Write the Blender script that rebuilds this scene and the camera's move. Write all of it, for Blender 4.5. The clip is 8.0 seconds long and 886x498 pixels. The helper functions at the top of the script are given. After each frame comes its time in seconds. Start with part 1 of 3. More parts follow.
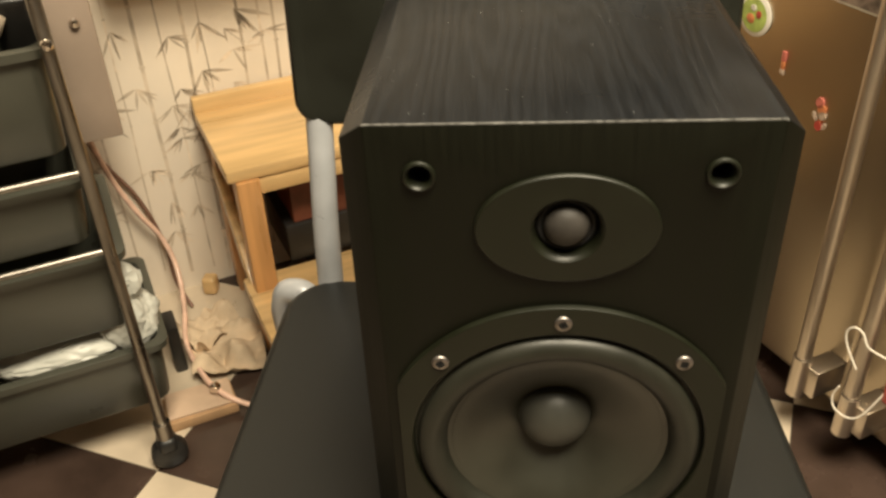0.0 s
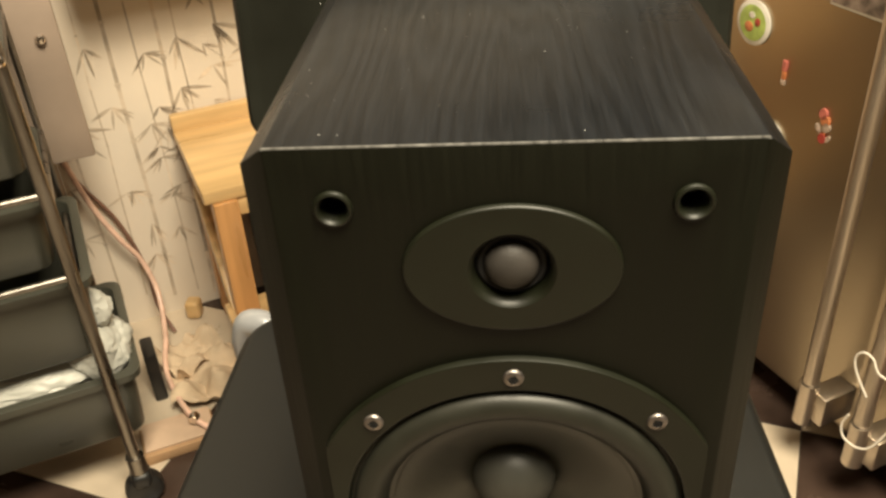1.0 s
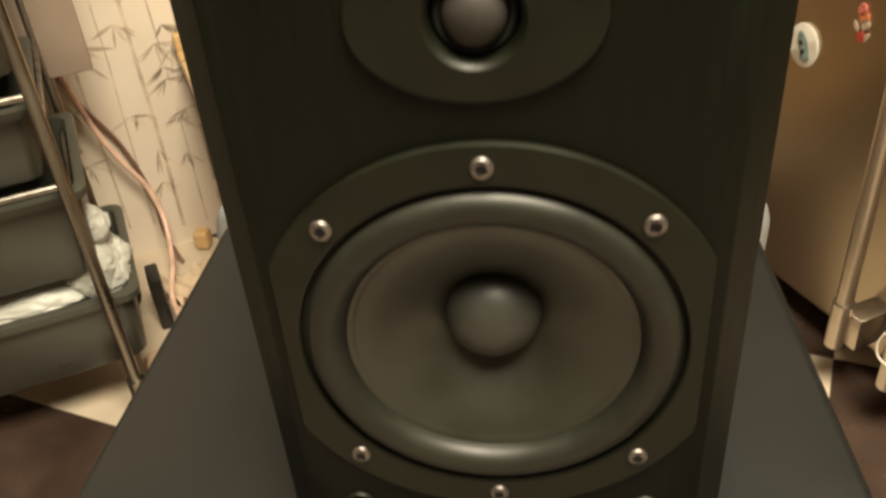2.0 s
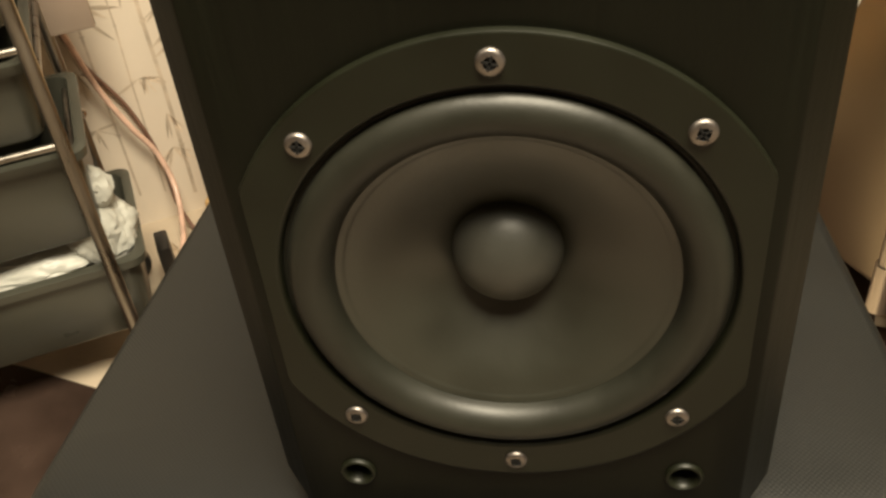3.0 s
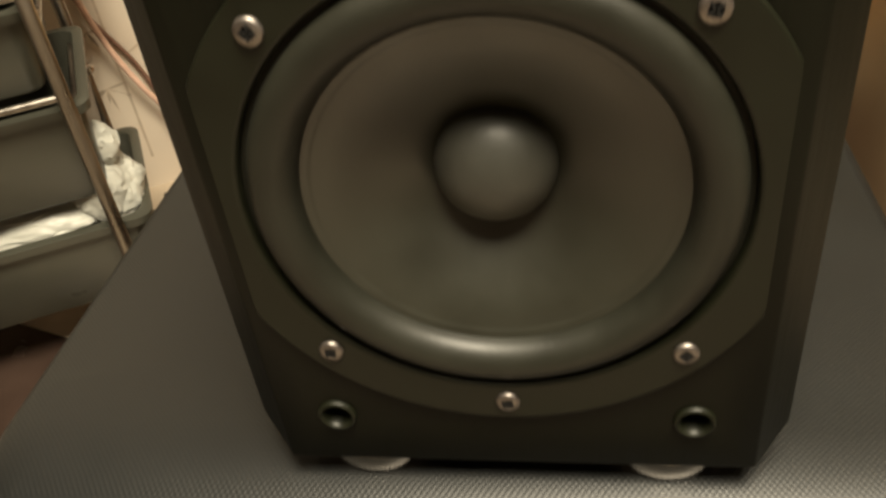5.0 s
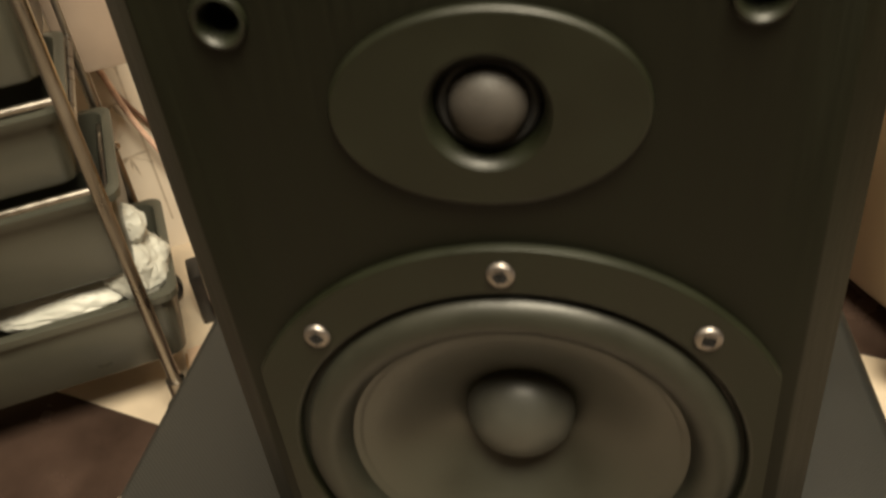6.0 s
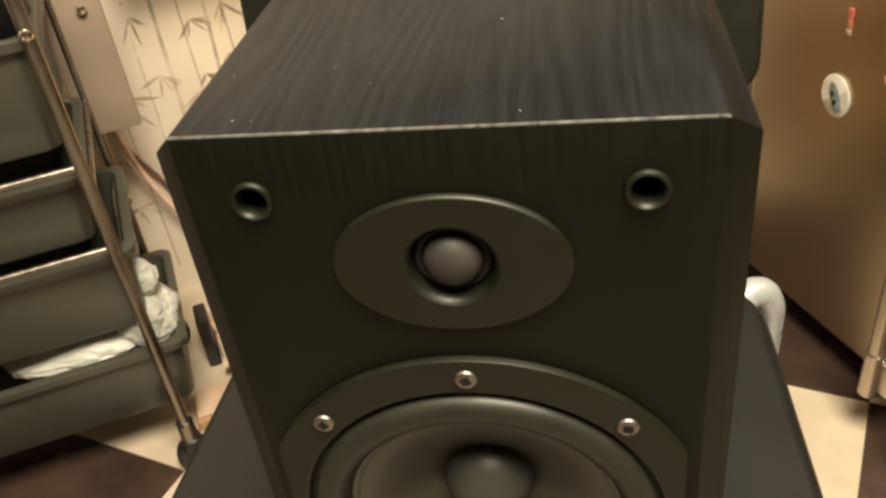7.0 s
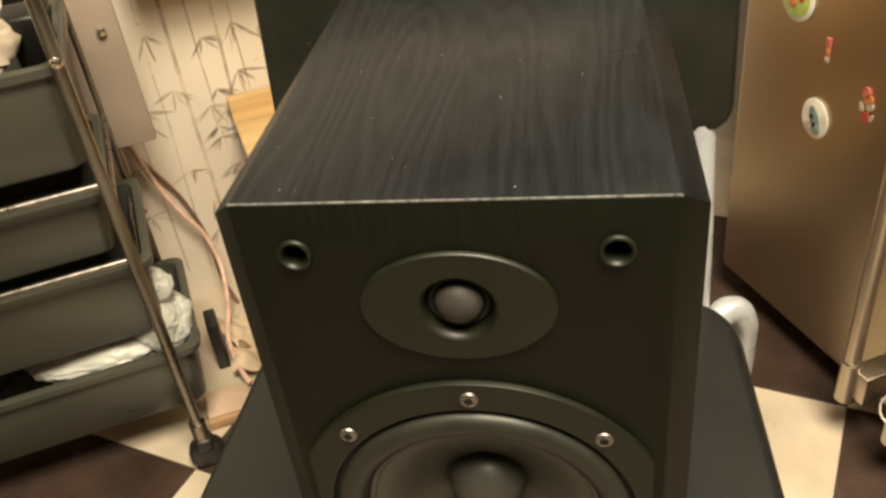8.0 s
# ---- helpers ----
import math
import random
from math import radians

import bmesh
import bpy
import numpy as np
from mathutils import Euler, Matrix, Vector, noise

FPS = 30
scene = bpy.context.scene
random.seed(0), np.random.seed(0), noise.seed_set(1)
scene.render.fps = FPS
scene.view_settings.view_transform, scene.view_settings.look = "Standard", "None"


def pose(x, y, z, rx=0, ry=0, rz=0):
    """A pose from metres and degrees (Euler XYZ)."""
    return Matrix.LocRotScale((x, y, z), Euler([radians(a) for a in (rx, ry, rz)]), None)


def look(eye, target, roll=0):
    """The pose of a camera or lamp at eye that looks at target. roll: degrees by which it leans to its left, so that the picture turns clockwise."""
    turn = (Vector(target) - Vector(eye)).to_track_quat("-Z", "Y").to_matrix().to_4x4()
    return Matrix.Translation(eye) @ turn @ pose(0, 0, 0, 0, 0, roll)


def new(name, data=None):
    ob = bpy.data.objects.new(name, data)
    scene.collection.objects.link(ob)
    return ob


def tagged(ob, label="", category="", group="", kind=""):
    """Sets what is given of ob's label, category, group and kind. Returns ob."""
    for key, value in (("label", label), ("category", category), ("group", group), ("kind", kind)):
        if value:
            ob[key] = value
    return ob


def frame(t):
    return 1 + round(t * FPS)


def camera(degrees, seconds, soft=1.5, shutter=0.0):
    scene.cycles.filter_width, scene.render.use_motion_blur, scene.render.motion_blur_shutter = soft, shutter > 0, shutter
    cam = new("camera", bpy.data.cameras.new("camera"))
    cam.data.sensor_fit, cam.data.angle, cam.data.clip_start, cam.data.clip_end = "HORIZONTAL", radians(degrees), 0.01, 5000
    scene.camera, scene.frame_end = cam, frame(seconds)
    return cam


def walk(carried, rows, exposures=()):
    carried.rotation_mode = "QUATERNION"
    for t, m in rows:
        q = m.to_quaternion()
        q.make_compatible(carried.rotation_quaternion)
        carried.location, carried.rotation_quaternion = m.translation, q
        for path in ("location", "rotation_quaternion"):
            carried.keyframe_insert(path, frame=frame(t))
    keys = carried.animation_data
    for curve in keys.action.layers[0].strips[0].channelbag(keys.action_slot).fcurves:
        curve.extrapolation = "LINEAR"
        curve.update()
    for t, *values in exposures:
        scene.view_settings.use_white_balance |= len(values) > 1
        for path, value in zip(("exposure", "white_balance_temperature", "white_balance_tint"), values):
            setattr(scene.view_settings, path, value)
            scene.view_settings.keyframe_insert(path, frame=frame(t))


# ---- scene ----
cam = camera(52.3, 8.0, soft=2.6, shutter=0.5)
PATH = [
    (0, (-0.029, -0.311, 0.931), (-0.147, 1.33, -0.206), -2.7),
    (0.5, (-0.016, -0.299, 0.914), (-0.137, 1.354, -0.205), -4.4),
    (1, (-0.002, -0.257, 0.906), (-0.141, 1.4, -0.204), -3.6),
    (1.5, (0.006, -0.243, 0.868), (-0.165, 1.404, -0.254), -4.3),
    (2, (0.017, -0.246, 0.822), (-0.191, 1.367, -0.343), -5.1),
    (2.2, (0.017, -0.24, 0.806), (-0.201, 1.362, -0.371), -5.3),
    (3.5, (0.018, -0.21, 0.763), (-0.261, 1.361, -0.443), -7.0),
    (4, (0.025, -0.22, 0.732), (-0.272, 1.333, -0.493), -7.1),
    (4.2, (0.026, -0.219, 0.726), (-0.285, 1.304, -0.533), -7.7),
    (5.3, (0.026, -0.188, 0.766), (-0.294, 1.35, -0.472), -8.0),
    (5.5, (0.024, -0.183, 0.785), (-0.303, 1.342, -0.468), -8.1),
    (6, (0.024, -0.186, 0.83), (-0.302, 1.366, -0.389), -7.8),
    (6.5, (0.03, -0.21, 0.875), (-0.298, 1.37, -0.306), -7.2),
    (7, (0.043, -0.223, 0.896), (-0.279, 1.364, -0.278), -7.9),
    (7.5, (0.046, -0.234, 0.918), (-0.269, 1.352, -0.259), -7.9),
    (8, (0.049, -0.261, 0.947), (-0.267, 1.323, -0.233), -7.5),
]
walk(cam, [(t, look(eye, target, roll)) for t, eye, target, roll in PATH], exposures=((0, -0.12), (0.4, 0.0), (8, 0.0)))

# ---- world and light ----
world = bpy.data.worlds.new("room_air")
scene.world = world
world.use_nodes = True
world.node_tree.nodes["Background"].inputs[0].default_value = (1.0, 0.88, 0.7, 1)
world.node_tree.nodes["Background"].inputs[1].default_value = 0.03


def area_lamp(name, eye, target, size, watts, colour):
    d = bpy.data.lights.new(name, "AREA")
    d.shape, d.size, d.energy, d.color = "DISK", size, watts, colour
    ob = new(name, d)
    ob.matrix_world = look(eye, target)
    return ob


area_lamp("ceiling_lamp_light", (0.3, -0.44, 2.25), (0.3, -0.44, 0), 0.9, 116, (1.0, 0.88, 0.655))

# ---- materials ----


def material(name, colour, rough=0.5, metal=0.0, scale=(20, 20, 20), vary=0.25, fine=300.0, bump=0.1, rvary=0.1,
             dark=None, spots=0.0, coat=0.0, detail=6.0, island=False, spec=0.5, alpha_noise=False):
    m = bpy.data.materials.new(name)
    m.use_nodes = True
    nt = m.node_tree
    b = nt.nodes["Principled BSDF"]
    b.inputs["Metallic"].default_value = metal
    b.inputs["Specular IOR Level"].default_value = spec
    b.inputs["Coat Weight"].default_value = coat
    tc = nt.nodes.new("ShaderNodeTexCoord")
    mp = nt.nodes.new("ShaderNodeMapping")
    mp.inputs["Scale"].default_value = scale
    nt.links.new(tc.outputs["Object"], mp.inputs[0])
    n1 = nt.nodes.new("ShaderNodeTexNoise")
    n1.inputs["Scale"].default_value = 1.0
    n1.inputs["Detail"].default_value = detail
    nt.links.new(mp.outputs[0], n1.inputs["Vector"])
    n2 = nt.nodes.new("ShaderNodeTexNoise")
    n2.inputs["Scale"].default_value = fine
    n2.inputs["Detail"].default_value = 4
    nt.links.new(tc.outputs["Object"], n2.inputs["Vector"])
    ramp = nt.nodes.new("ShaderNodeValToRGB")
    lo = dark or tuple(c * (1 - vary) for c in colour)
    hi = tuple(min(1, c * (1 + vary)) for c in colour)
    ramp.color_ramp.elements[0].position, ramp.color_ramp.elements[1].position = 0.3, 0.7
    ramp.color_ramp.elements[0].color, ramp.color_ramp.elements[1].color = (*lo, 1), (*hi, 1)
    nt.links.new(n1.outputs["Fac"], ramp.inputs[0])
    col = ramp.outputs[0]
    if island:
        g = nt.nodes.new("ShaderNodeNewGeometry")
        hs = nt.nodes.new("ShaderNodeHueSaturation")
        mr = nt.nodes.new("ShaderNodeMapRange")
        mr.inputs["To Min"].default_value, mr.inputs["To Max"].default_value = 0.75, 1.25
        nt.links.new(g.outputs["Random Per Island"], mr.inputs["Value"])
        nt.links.new(mr.outputs[0], hs.inputs["Value"])
        nt.links.new(col, hs.inputs["Color"])
        col = hs.outputs[0]
    nt.links.new(col, b.inputs["Base Color"])
    rr = nt.nodes.new("ShaderNodeMapRange")
    rr.inputs["From Min"].default_value, rr.inputs["From Max"].default_value = 0.3, 0.7
    rr.inputs["To Min"].default_value, rr.inputs["To Max"].default_value = max(0.02, rough - rvary), min(1, rough + rvary)
    nt.links.new(n1.outputs["Fac"], rr.inputs["Value"])
    nt.links.new(rr.outputs[0], b.inputs["Roughness"])
    if bump:
        add = nt.nodes.new("ShaderNodeMath")
        add.operation = "ADD"
        nt.links.new(n1.outputs["Fac"], add.inputs[0])
        nt.links.new(n2.outputs["Fac"], add.inputs[1])
        bp = nt.nodes.new("ShaderNodeBump")
        bp.inputs["Strength"].default_value, bp.inputs["Distance"].default_value = bump, 0.001
        nt.links.new(add.outputs[0], bp.inputs["Height"])
        nt.links.new(bp.outputs[0], b.inputs["Normal"])
    return m


def ash_vinyl():
    """Black ash foil: grain that runs from front to back, open pores and a low sheen."""
    m = bpy.data.materials.new("black_ash_vinyl")
    m.use_nodes = True
    nt = m.node_tree
    b = nt.nodes["Principled BSDF"]
    b.inputs["Specular IOR Level"].default_value = 0.36
    tc = nt.nodes.new("ShaderNodeTexCoord")
    mp = nt.nodes.new("ShaderNodeMapping")
    mp.inputs["Scale"].default_value = (26, 3.2, 26)
    nt.links.new(tc.outputs["Object"], mp.inputs[0])
    warp = nt.nodes.new("ShaderNodeTexNoise")
    warp.inputs["Scale"].default_value, warp.inputs["Detail"].default_value = 0.55, 2
    nt.links.new(mp.outputs[0], warp.inputs["Vector"])
    bands = nt.nodes.new("ShaderNodeMath")
    bands.operation = "MULTIPLY"
    bands.inputs[1].default_value = 140
    nt.links.new(warp.outputs["Fac"], bands.inputs[0])
    sn = nt.nodes.new("ShaderNodeMath")
    sn.operation = "SINE"
    nt.links.new(bands.outputs[0], sn.inputs[0])
    mp2 = nt.nodes.new("ShaderNodeMapping")
    mp2.inputs["Scale"].default_value = (900, 45, 900)
    nt.links.new(tc.outputs["Object"], mp2.inputs[0])
    pores = nt.nodes.new("ShaderNodeTexNoise")
    pores.inputs["Scale"].default_value, pores.inputs["Detail"].default_value = 1, 3
    nt.links.new(mp2.outputs[0], pores.inputs["Vector"])
    mul = nt.nodes.new("ShaderNodeMath")
    mul.operation = "MULTIPLY_ADD"
    mul.inputs[1].default_value, mul.inputs[2].default_value = 0.17, 0.04
    nt.links.new(sn.outputs[0], mul.inputs[0])
    add = nt.nodes.new("ShaderNodeMath")
    add.operation = "ADD"
    nt.links.new(mul.outputs[0], add.inputs[0])
    nt.links.new(pores.outputs["Fac"], add.inputs[1])
    ramp = nt.nodes.new("ShaderNodeValToRGB")
    ramp.color_ramp.elements[0].position, ramp.color_ramp.elements[1].position = 0.25, 0.85
    ramp.color_ramp.elements[0].color, ramp.color_ramp.elements[1].color = (0.003, 0.0038, 0.0048, 1), (0.0085, 0.0098, 0.0118, 1)
    nt.links.new(add.outputs[0], ramp.inputs[0])
    nt.links.new(ramp.outputs[0], b.inputs["Base Color"])
    smear = nt.nodes.new("ShaderNodeTexNoise")
    smear.inputs["Scale"].default_value, smear.inputs["Detail"].default_value = 18, 5
    nt.links.new(tc.outputs["Object"], smear.inputs["Vector"])
    rr = nt.nodes.new("ShaderNodeMapRange")
    rr.inputs["From Min"].default_value, rr.inputs["From Max"].default_value = 0.3, 0.7
    rr.inputs["To Min"].default_value, rr.inputs["To Max"].default_value = 0.25, 0.42
    nt.links.new(smear.outputs["Fac"], rr.inputs["Value"])
    nt.links.new(rr.outputs[0], b.inputs["Roughness"])
    bp = nt.nodes.new("ShaderNodeBump")
    bp.inputs["Strength"].default_value, bp.inputs["Distance"].default_value = 0.22, 0.0004
    nt.links.new(add.outputs[0], bp.inputs["Height"])
    nt.links.new(bp.outputs[0], b.inputs["Normal"])
    return m


def embossed_vinyl():
    """Seat cover: black leatherette with a fine staggered grid of raised dots, 2.6 mm apart."""
    m = bpy.data.materials.new("embossed_black_vinyl")
    m.use_nodes = True
    nt = m.node_tree
    b = nt.nodes["Principled BSDF"]
    tc = nt.nodes.new("ShaderNodeTexCoord")
    sep = nt.nodes.new("ShaderNodeSeparateXYZ")
    nt.links.new(tc.outputs["Object"], sep.inputs[0])

    def maths(op, a, c):
        n = nt.nodes.new("ShaderNodeMath")
        n.operation = op
        for i, val in enumerate((a, c)):
            if isinstance(val, (int, float)):
                n.inputs[i].default_value = val
            elif val is not None:
                nt.links.new(val, n.inputs[i])
        return n.outputs[0]

    depth = maths("SUBTRACT", sep.outputs[1], sep.outputs[2])
    k = 2 * math.pi / 0.0023
    dots = maths("MULTIPLY", maths("SINE", maths("MULTIPLY", sep.outputs[0], k), None), maths("SINE", maths("MULTIPLY", depth, k), None))
    nz = nt.nodes.new("ShaderNodeTexNoise")
    nz.inputs["Scale"].default_value, nz.inputs["Detail"].default_value = 14, 5
    nt.links.new(tc.outputs["Object"], nz.inputs["Vector"])
    ramp = nt.nodes.new("ShaderNodeValToRGB")
    ramp.color_ramp.elements[0].color, ramp.color_ramp.elements[1].color = (0.0056, 0.0064, 0.0064, 1), (0.0092, 0.0102, 0.01, 1)
    nt.links.new(nz.outputs["Fac"], ramp.inputs[0])
    nt.links.new(ramp.outputs[0], b.inputs["Base Color"])
    rr = nt.nodes.new("ShaderNodeMapRange")
    rr.inputs["To Min"].default_value, rr.inputs["To Max"].default_value = 0.33, 0.46
    nt.links.new(nz.outputs["Fac"], rr.inputs["Value"])
    nt.links.new(rr.outputs[0], b.inputs["Roughness"])
    bp = nt.nodes.new("ShaderNodeBump")
    bp.inputs["Strength"].default_value, bp.inputs["Distance"].default_value = 0.2, 0.0002
    nt.links.new(dots, bp.inputs["Height"])
    nt.links.new(bp.outputs[0], b.inputs["Normal"])
    return m


def clear_film(name):
    m = material(name, (0.68, 0.68, 0.62), 0.4, bump=0.12, fine=120, scale=(40, 40, 40), vary=0.1)
    b = m.node_tree.nodes["Principled BSDF"]
    b.inputs["Transmission Weight"].default_value = 0.25
    return m


M_ASH = ash_vinyl()
M_BAFFLE = material("black_baffle_foil", (0.0034, 0.0037, 0.0012), 0.5, scale=(500, 500, 25), vary=0.2, fine=700, bump=0.07, rvary=0.03, spec=0.25)
# Pale colour paints the bright highlight line along the edge, besides some wear.
M_EDGE = material("worn_foil_highlight", (0.1, 0.098, 0.092), 0.33, scale=(260, 60, 60), vary=0.6, fine=800, bump=0.1)
M_SATIN = material("satin_black_plastic", (0.006, 0.007, 0.0026), 0.46, spec=0.42, scale=(60, 60, 60), vary=0.2, fine=900, bump=0.06, rvary=0.05)
M_RUBBER = material("black_rubber_surround", (0.0145, 0.0147, 0.01), 0.47, scale=(50, 50, 50), vary=0.2, fine=600, bump=0.05, rvary=0.06)
M_CONE = material("black_polypropylene_cone", (0.021, 0.0215, 0.0145), 0.43, spec=1.0, scale=(40, 40, 40), vary=0.2, fine=500, bump=0.05, rvary=0.05)
M_CAP = material("matte_black_dust_cap", (0.046, 0.046, 0.038), 0.5, spec=0.7, scale=(60, 60, 60), vary=0.18, fine=700, bump=0.08, rvary=0.05)
M_SILK = material("dark_silk_dome", (0.032, 0.028, 0.024), 0.6, scale=(80, 80, 80), vary=0.2, fine=1500, bump=0.15)
M_HOLE = material("black_socket_rubber", (0.004, 0.004, 0.004), 0.7, bump=0.0, vary=0.1)
M_CHROME = material("chrome", (0.72, 0.66, 0.6), 0.14, 1.0, scale=(90, 90, 90), vary=0.08, bump=0.02, rvary=0.05)
M_SCREW = material("nickel_screw", (0.3, 0.27, 0.25), 0.46, 1.0, scale=(400, 400, 400), vary=0.15, bump=0.03, rvary=0.06)
M_VINYL = embossed_vinyl()
M_BACK = material("smooth_black_vinyl", (0.012, 0.013, 0.009), 0.5, scale=(12, 12, 12), vary=0.25, fine=260, bump=0.12, spec=0.35)
M_GREYTUBE = material("grey_painted_steel", (0.42, 0.43, 0.45), 0.32, 0.25, scale=(25, 25, 25), vary=0.12, fine=300, bump=0.04)
M_STEEL = material("brushed_stainless_steel", (0.42, 0.355, 0.265), 0.36, 1.0, scale=(2.5, 2.5, 2.5), vary=0.06, fine=50, bump=0.0, rvary=0.02)
M_BAR = material("satin_steel_bar", (0.52, 0.46, 0.39), 0.38, 1.0, scale=(12, 12, 6), vary=0.06, bump=0.0, rvary=0.05)
M_KICK = material("black_kick_plate", (0.012, 0.011, 0.01), 0.6, vary=0.3, bump=0.1)
M_BIN = material("grey_plastic_bin", (0.06, 0.06, 0.047), 0.33, scale=(9, 9, 14), vary=0.14, fine=500, bump=0.07, rvary=0.07)
# Bin plastic as seen lit: the light on the end side is in the colour.
M_PANEL = material("lit_bin_end_plastic", (0.32, 0.25, 0.2), 0.4, scale=(9, 9, 9), vary=0.15, fine=300, bump=0.06)
M_RIM = material("grey_plastic_rim", (0.24, 0.23, 0.2), 0.35, scale=(20, 20, 20), vary=0.15, fine=400, bump=0.05)
M_POST = material("worn_chrome_tube", (0.3, 0.275, 0.245), 0.34, 1.0, scale=(60, 60, 12), vary=0.25, bump=0.05, rvary=0.12)
M_CASTER = material("black_caster_plastic", (0.012, 0.012, 0.012), 0.45, vary=0.3, bump=0.08)
M_PINE = material("varnished_pine", (0.62, 0.41, 0.19), 0.33, scale=(4, 45, 45), vary=0.22, fine=160, bump=0.08, coat=0.3, rvary=0.08)
M_PINE_END = material("varnished_pine_upright", (0.58, 0.3, 0.115), 0.36, scale=(45, 45, 4), vary=0.22, fine=160, bump=0.08, coat=0.2)
M_PAPER = material("cream_wallpaper", (0.73, 0.64, 0.53), 0.75, scale=(7, 7, 5), vary=0.07, fine=180, bump=0.15)
M_PRINT = material("printed_bamboo_ink", (0.54, 0.45, 0.35), 0.8, scale=(30, 30, 30), vary=0.3, fine=200, bump=0.1, island=True)
# For the walls out of view: room dimness is put into this brown.
M_DIMWALL = material("dimmed_brown_wall", (0.06, 0.04, 0.025), 0.6, scale=(3, 3, 3), vary=0.15, fine=120, bump=0.1)
M_CEIL = material("white_ceiling_paint", (0.5, 0.46, 0.4), 0.85, scale=(3, 3, 3), vary=0.04, fine=120, bump=0.1)
M_TILE_L = material("cream_floor_tile", (0.56, 0.47, 0.36), 0.36, scale=(11, 11, 11), vary=0.16, fine=90, bump=0.06, rvary=0.12)
M_TILE_D = material("dark_brown_floor_tile", (0.056, 0.036, 0.028), 0.22, scale=(9, 9, 9), vary=0.4, fine=90, bump=0.06, rvary=0.12)
M_GROUT = material("tile_joint", (0.12, 0.1, 0.08), 0.9, bump=0.2)
M_BAG = clear_film("thin_white_plastic_bag")
M_CORD = material("pink_copper_cable_sheath", (0.74, 0.5, 0.39), 0.3, scale=(40, 40, 40), vary=0.2, bump=0.05)
M_DARKCORD = material("brown_cable_sheath", (0.2, 0.11, 0.08), 0.4, scale=(40, 40, 40), vary=0.2, bump=0.05)
M_CARD = material("brown_cardboard", (0.42, 0.26, 0.14), 0.8, scale=(30, 30, 30), vary=0.2, bump=0.2)
M_CARDTOP = material("pale_pink_card", (0.55, 0.4, 0.29), 0.7, scale=(20, 20, 20), vary=0.15, bump=0.15)
M_NEWS = material("crumpled_cream_paper", (0.56, 0.44, 0.31), 0.8, scale=(16, 16, 16), vary=0.3, bump=0.2)
M_REDBOX = material("dark_red_card", (0.16, 0.05, 0.03), 0.55, scale=(25, 25, 25), vary=0.35, bump=0.1)
M_BLACKBOX = material("black_plastic_case", (0.014, 0.013, 0.012), 0.4, vary=0.3, bump=0.08)
M_RED = material("red_plastic", (0.42, 0.06, 0.045), 0.35, vary=0.15, bump=0.05)
M_ORANGE = material("orange_enamel", (0.58, 0.2, 0.08), 0.4, scale=(150, 150, 150), vary=0.3, bump=0.05)
M_WHITE = material("white_enamel", (0.72, 0.68, 0.6), 0.4, scale=(60, 60, 60), vary=0.08, bump=0.04)
M_GREEN = material("lime_green_enamel", (0.38, 0.48, 0.12), 0.4, scale=(80, 80, 80), vary=0.25, bump=0.04)
M_ROSE = material("faded_pink_enamel", (0.55, 0.16, 0.12), 0.5, scale=(150, 150, 150), vary=0.3, bump=0.05)
M_PALE = material("pale_beige_enamel", (0.48, 0.36, 0.28), 0.5, scale=(150, 150, 150), vary=0.3, bump=0.05)
M_TEAL = material("grey_teal_enamel", (0.2, 0.26, 0.25), 0.45, scale=(120, 120, 120), vary=0.4, bump=0.04)
M_PHOTO = material("faded_photo_print", (0.3, 0.24, 0.2), 0.4, scale=(55, 55, 55), vary=0.7, bump=0.02, detail=2)
M_STRING = material("white_string", (0.7, 0.64, 0.55), 0.8, scale=(300, 300, 300), vary=0.15, bump=0.3)
M_BEIGE = material("beige_cloth", (0.42, 0.35, 0.27), 0.8, scale=(30, 30, 30), vary=0.2, fine=500, bump=0.4)
M_DUST = material("pale_dust", (0.55, 0.55, 0.53), 0.9, bump=0.0, vary=0.1)
M_SHADEBLOCK = material("dark_grey_shade_block", (0.16, 0.15, 0.14), 0.45, scale=(30, 30, 30), vary=0.15, bump=0.05)

# ---- mesh helpers ----


def finish(name, bm, mat, parent=None, label="", smooth=True):
    bmesh.ops.recalc_face_normals(bm, faces=bm.faces[:])
    me = bpy.data.meshes.new(name)
    bm.to_mesh(me)
    bm.free()
    me.materials.append(mat)
    if smooth:
        me.shade_smooth()
        me.set_sharp_from_angle(angle=radians(38))
    ob = new(name, me)
    ob.parent = parent
    if label:
        ob["label"] = label
    return ob


def part(name, bm, mat, parent, label="", smooth=True):
    return finish(name, bm, mat, parent, label, smooth)


def thing(name, label, category, at=(0, 0, 0), turn=0.0, group="", kind=""):
    ob = new(name)
    ob.empty_display_size = 0.05
    ob.matrix_basis = pose(*at, 0, 0, turn)
    return tagged(ob, label, category, group, kind)


def box(size, at=(0, 0, 0), bevel=0.002, seg=2, turn=None, bm=None):
    bm = bm or bmesh.new()
    m = Matrix.Translation(at) @ (turn or Matrix()) @ Matrix.Diagonal((*size, 1))
    made = bmesh.ops.create_cube(bm, size=1, matrix=m)
    if bevel:
        edges = {e for v in made["verts"] for e in v.link_edges}
        bmesh.ops.bevel(bm, geom=list(edges), offset=bevel, segments=seg, profile=0.5, affect="EDGES")
    return bm


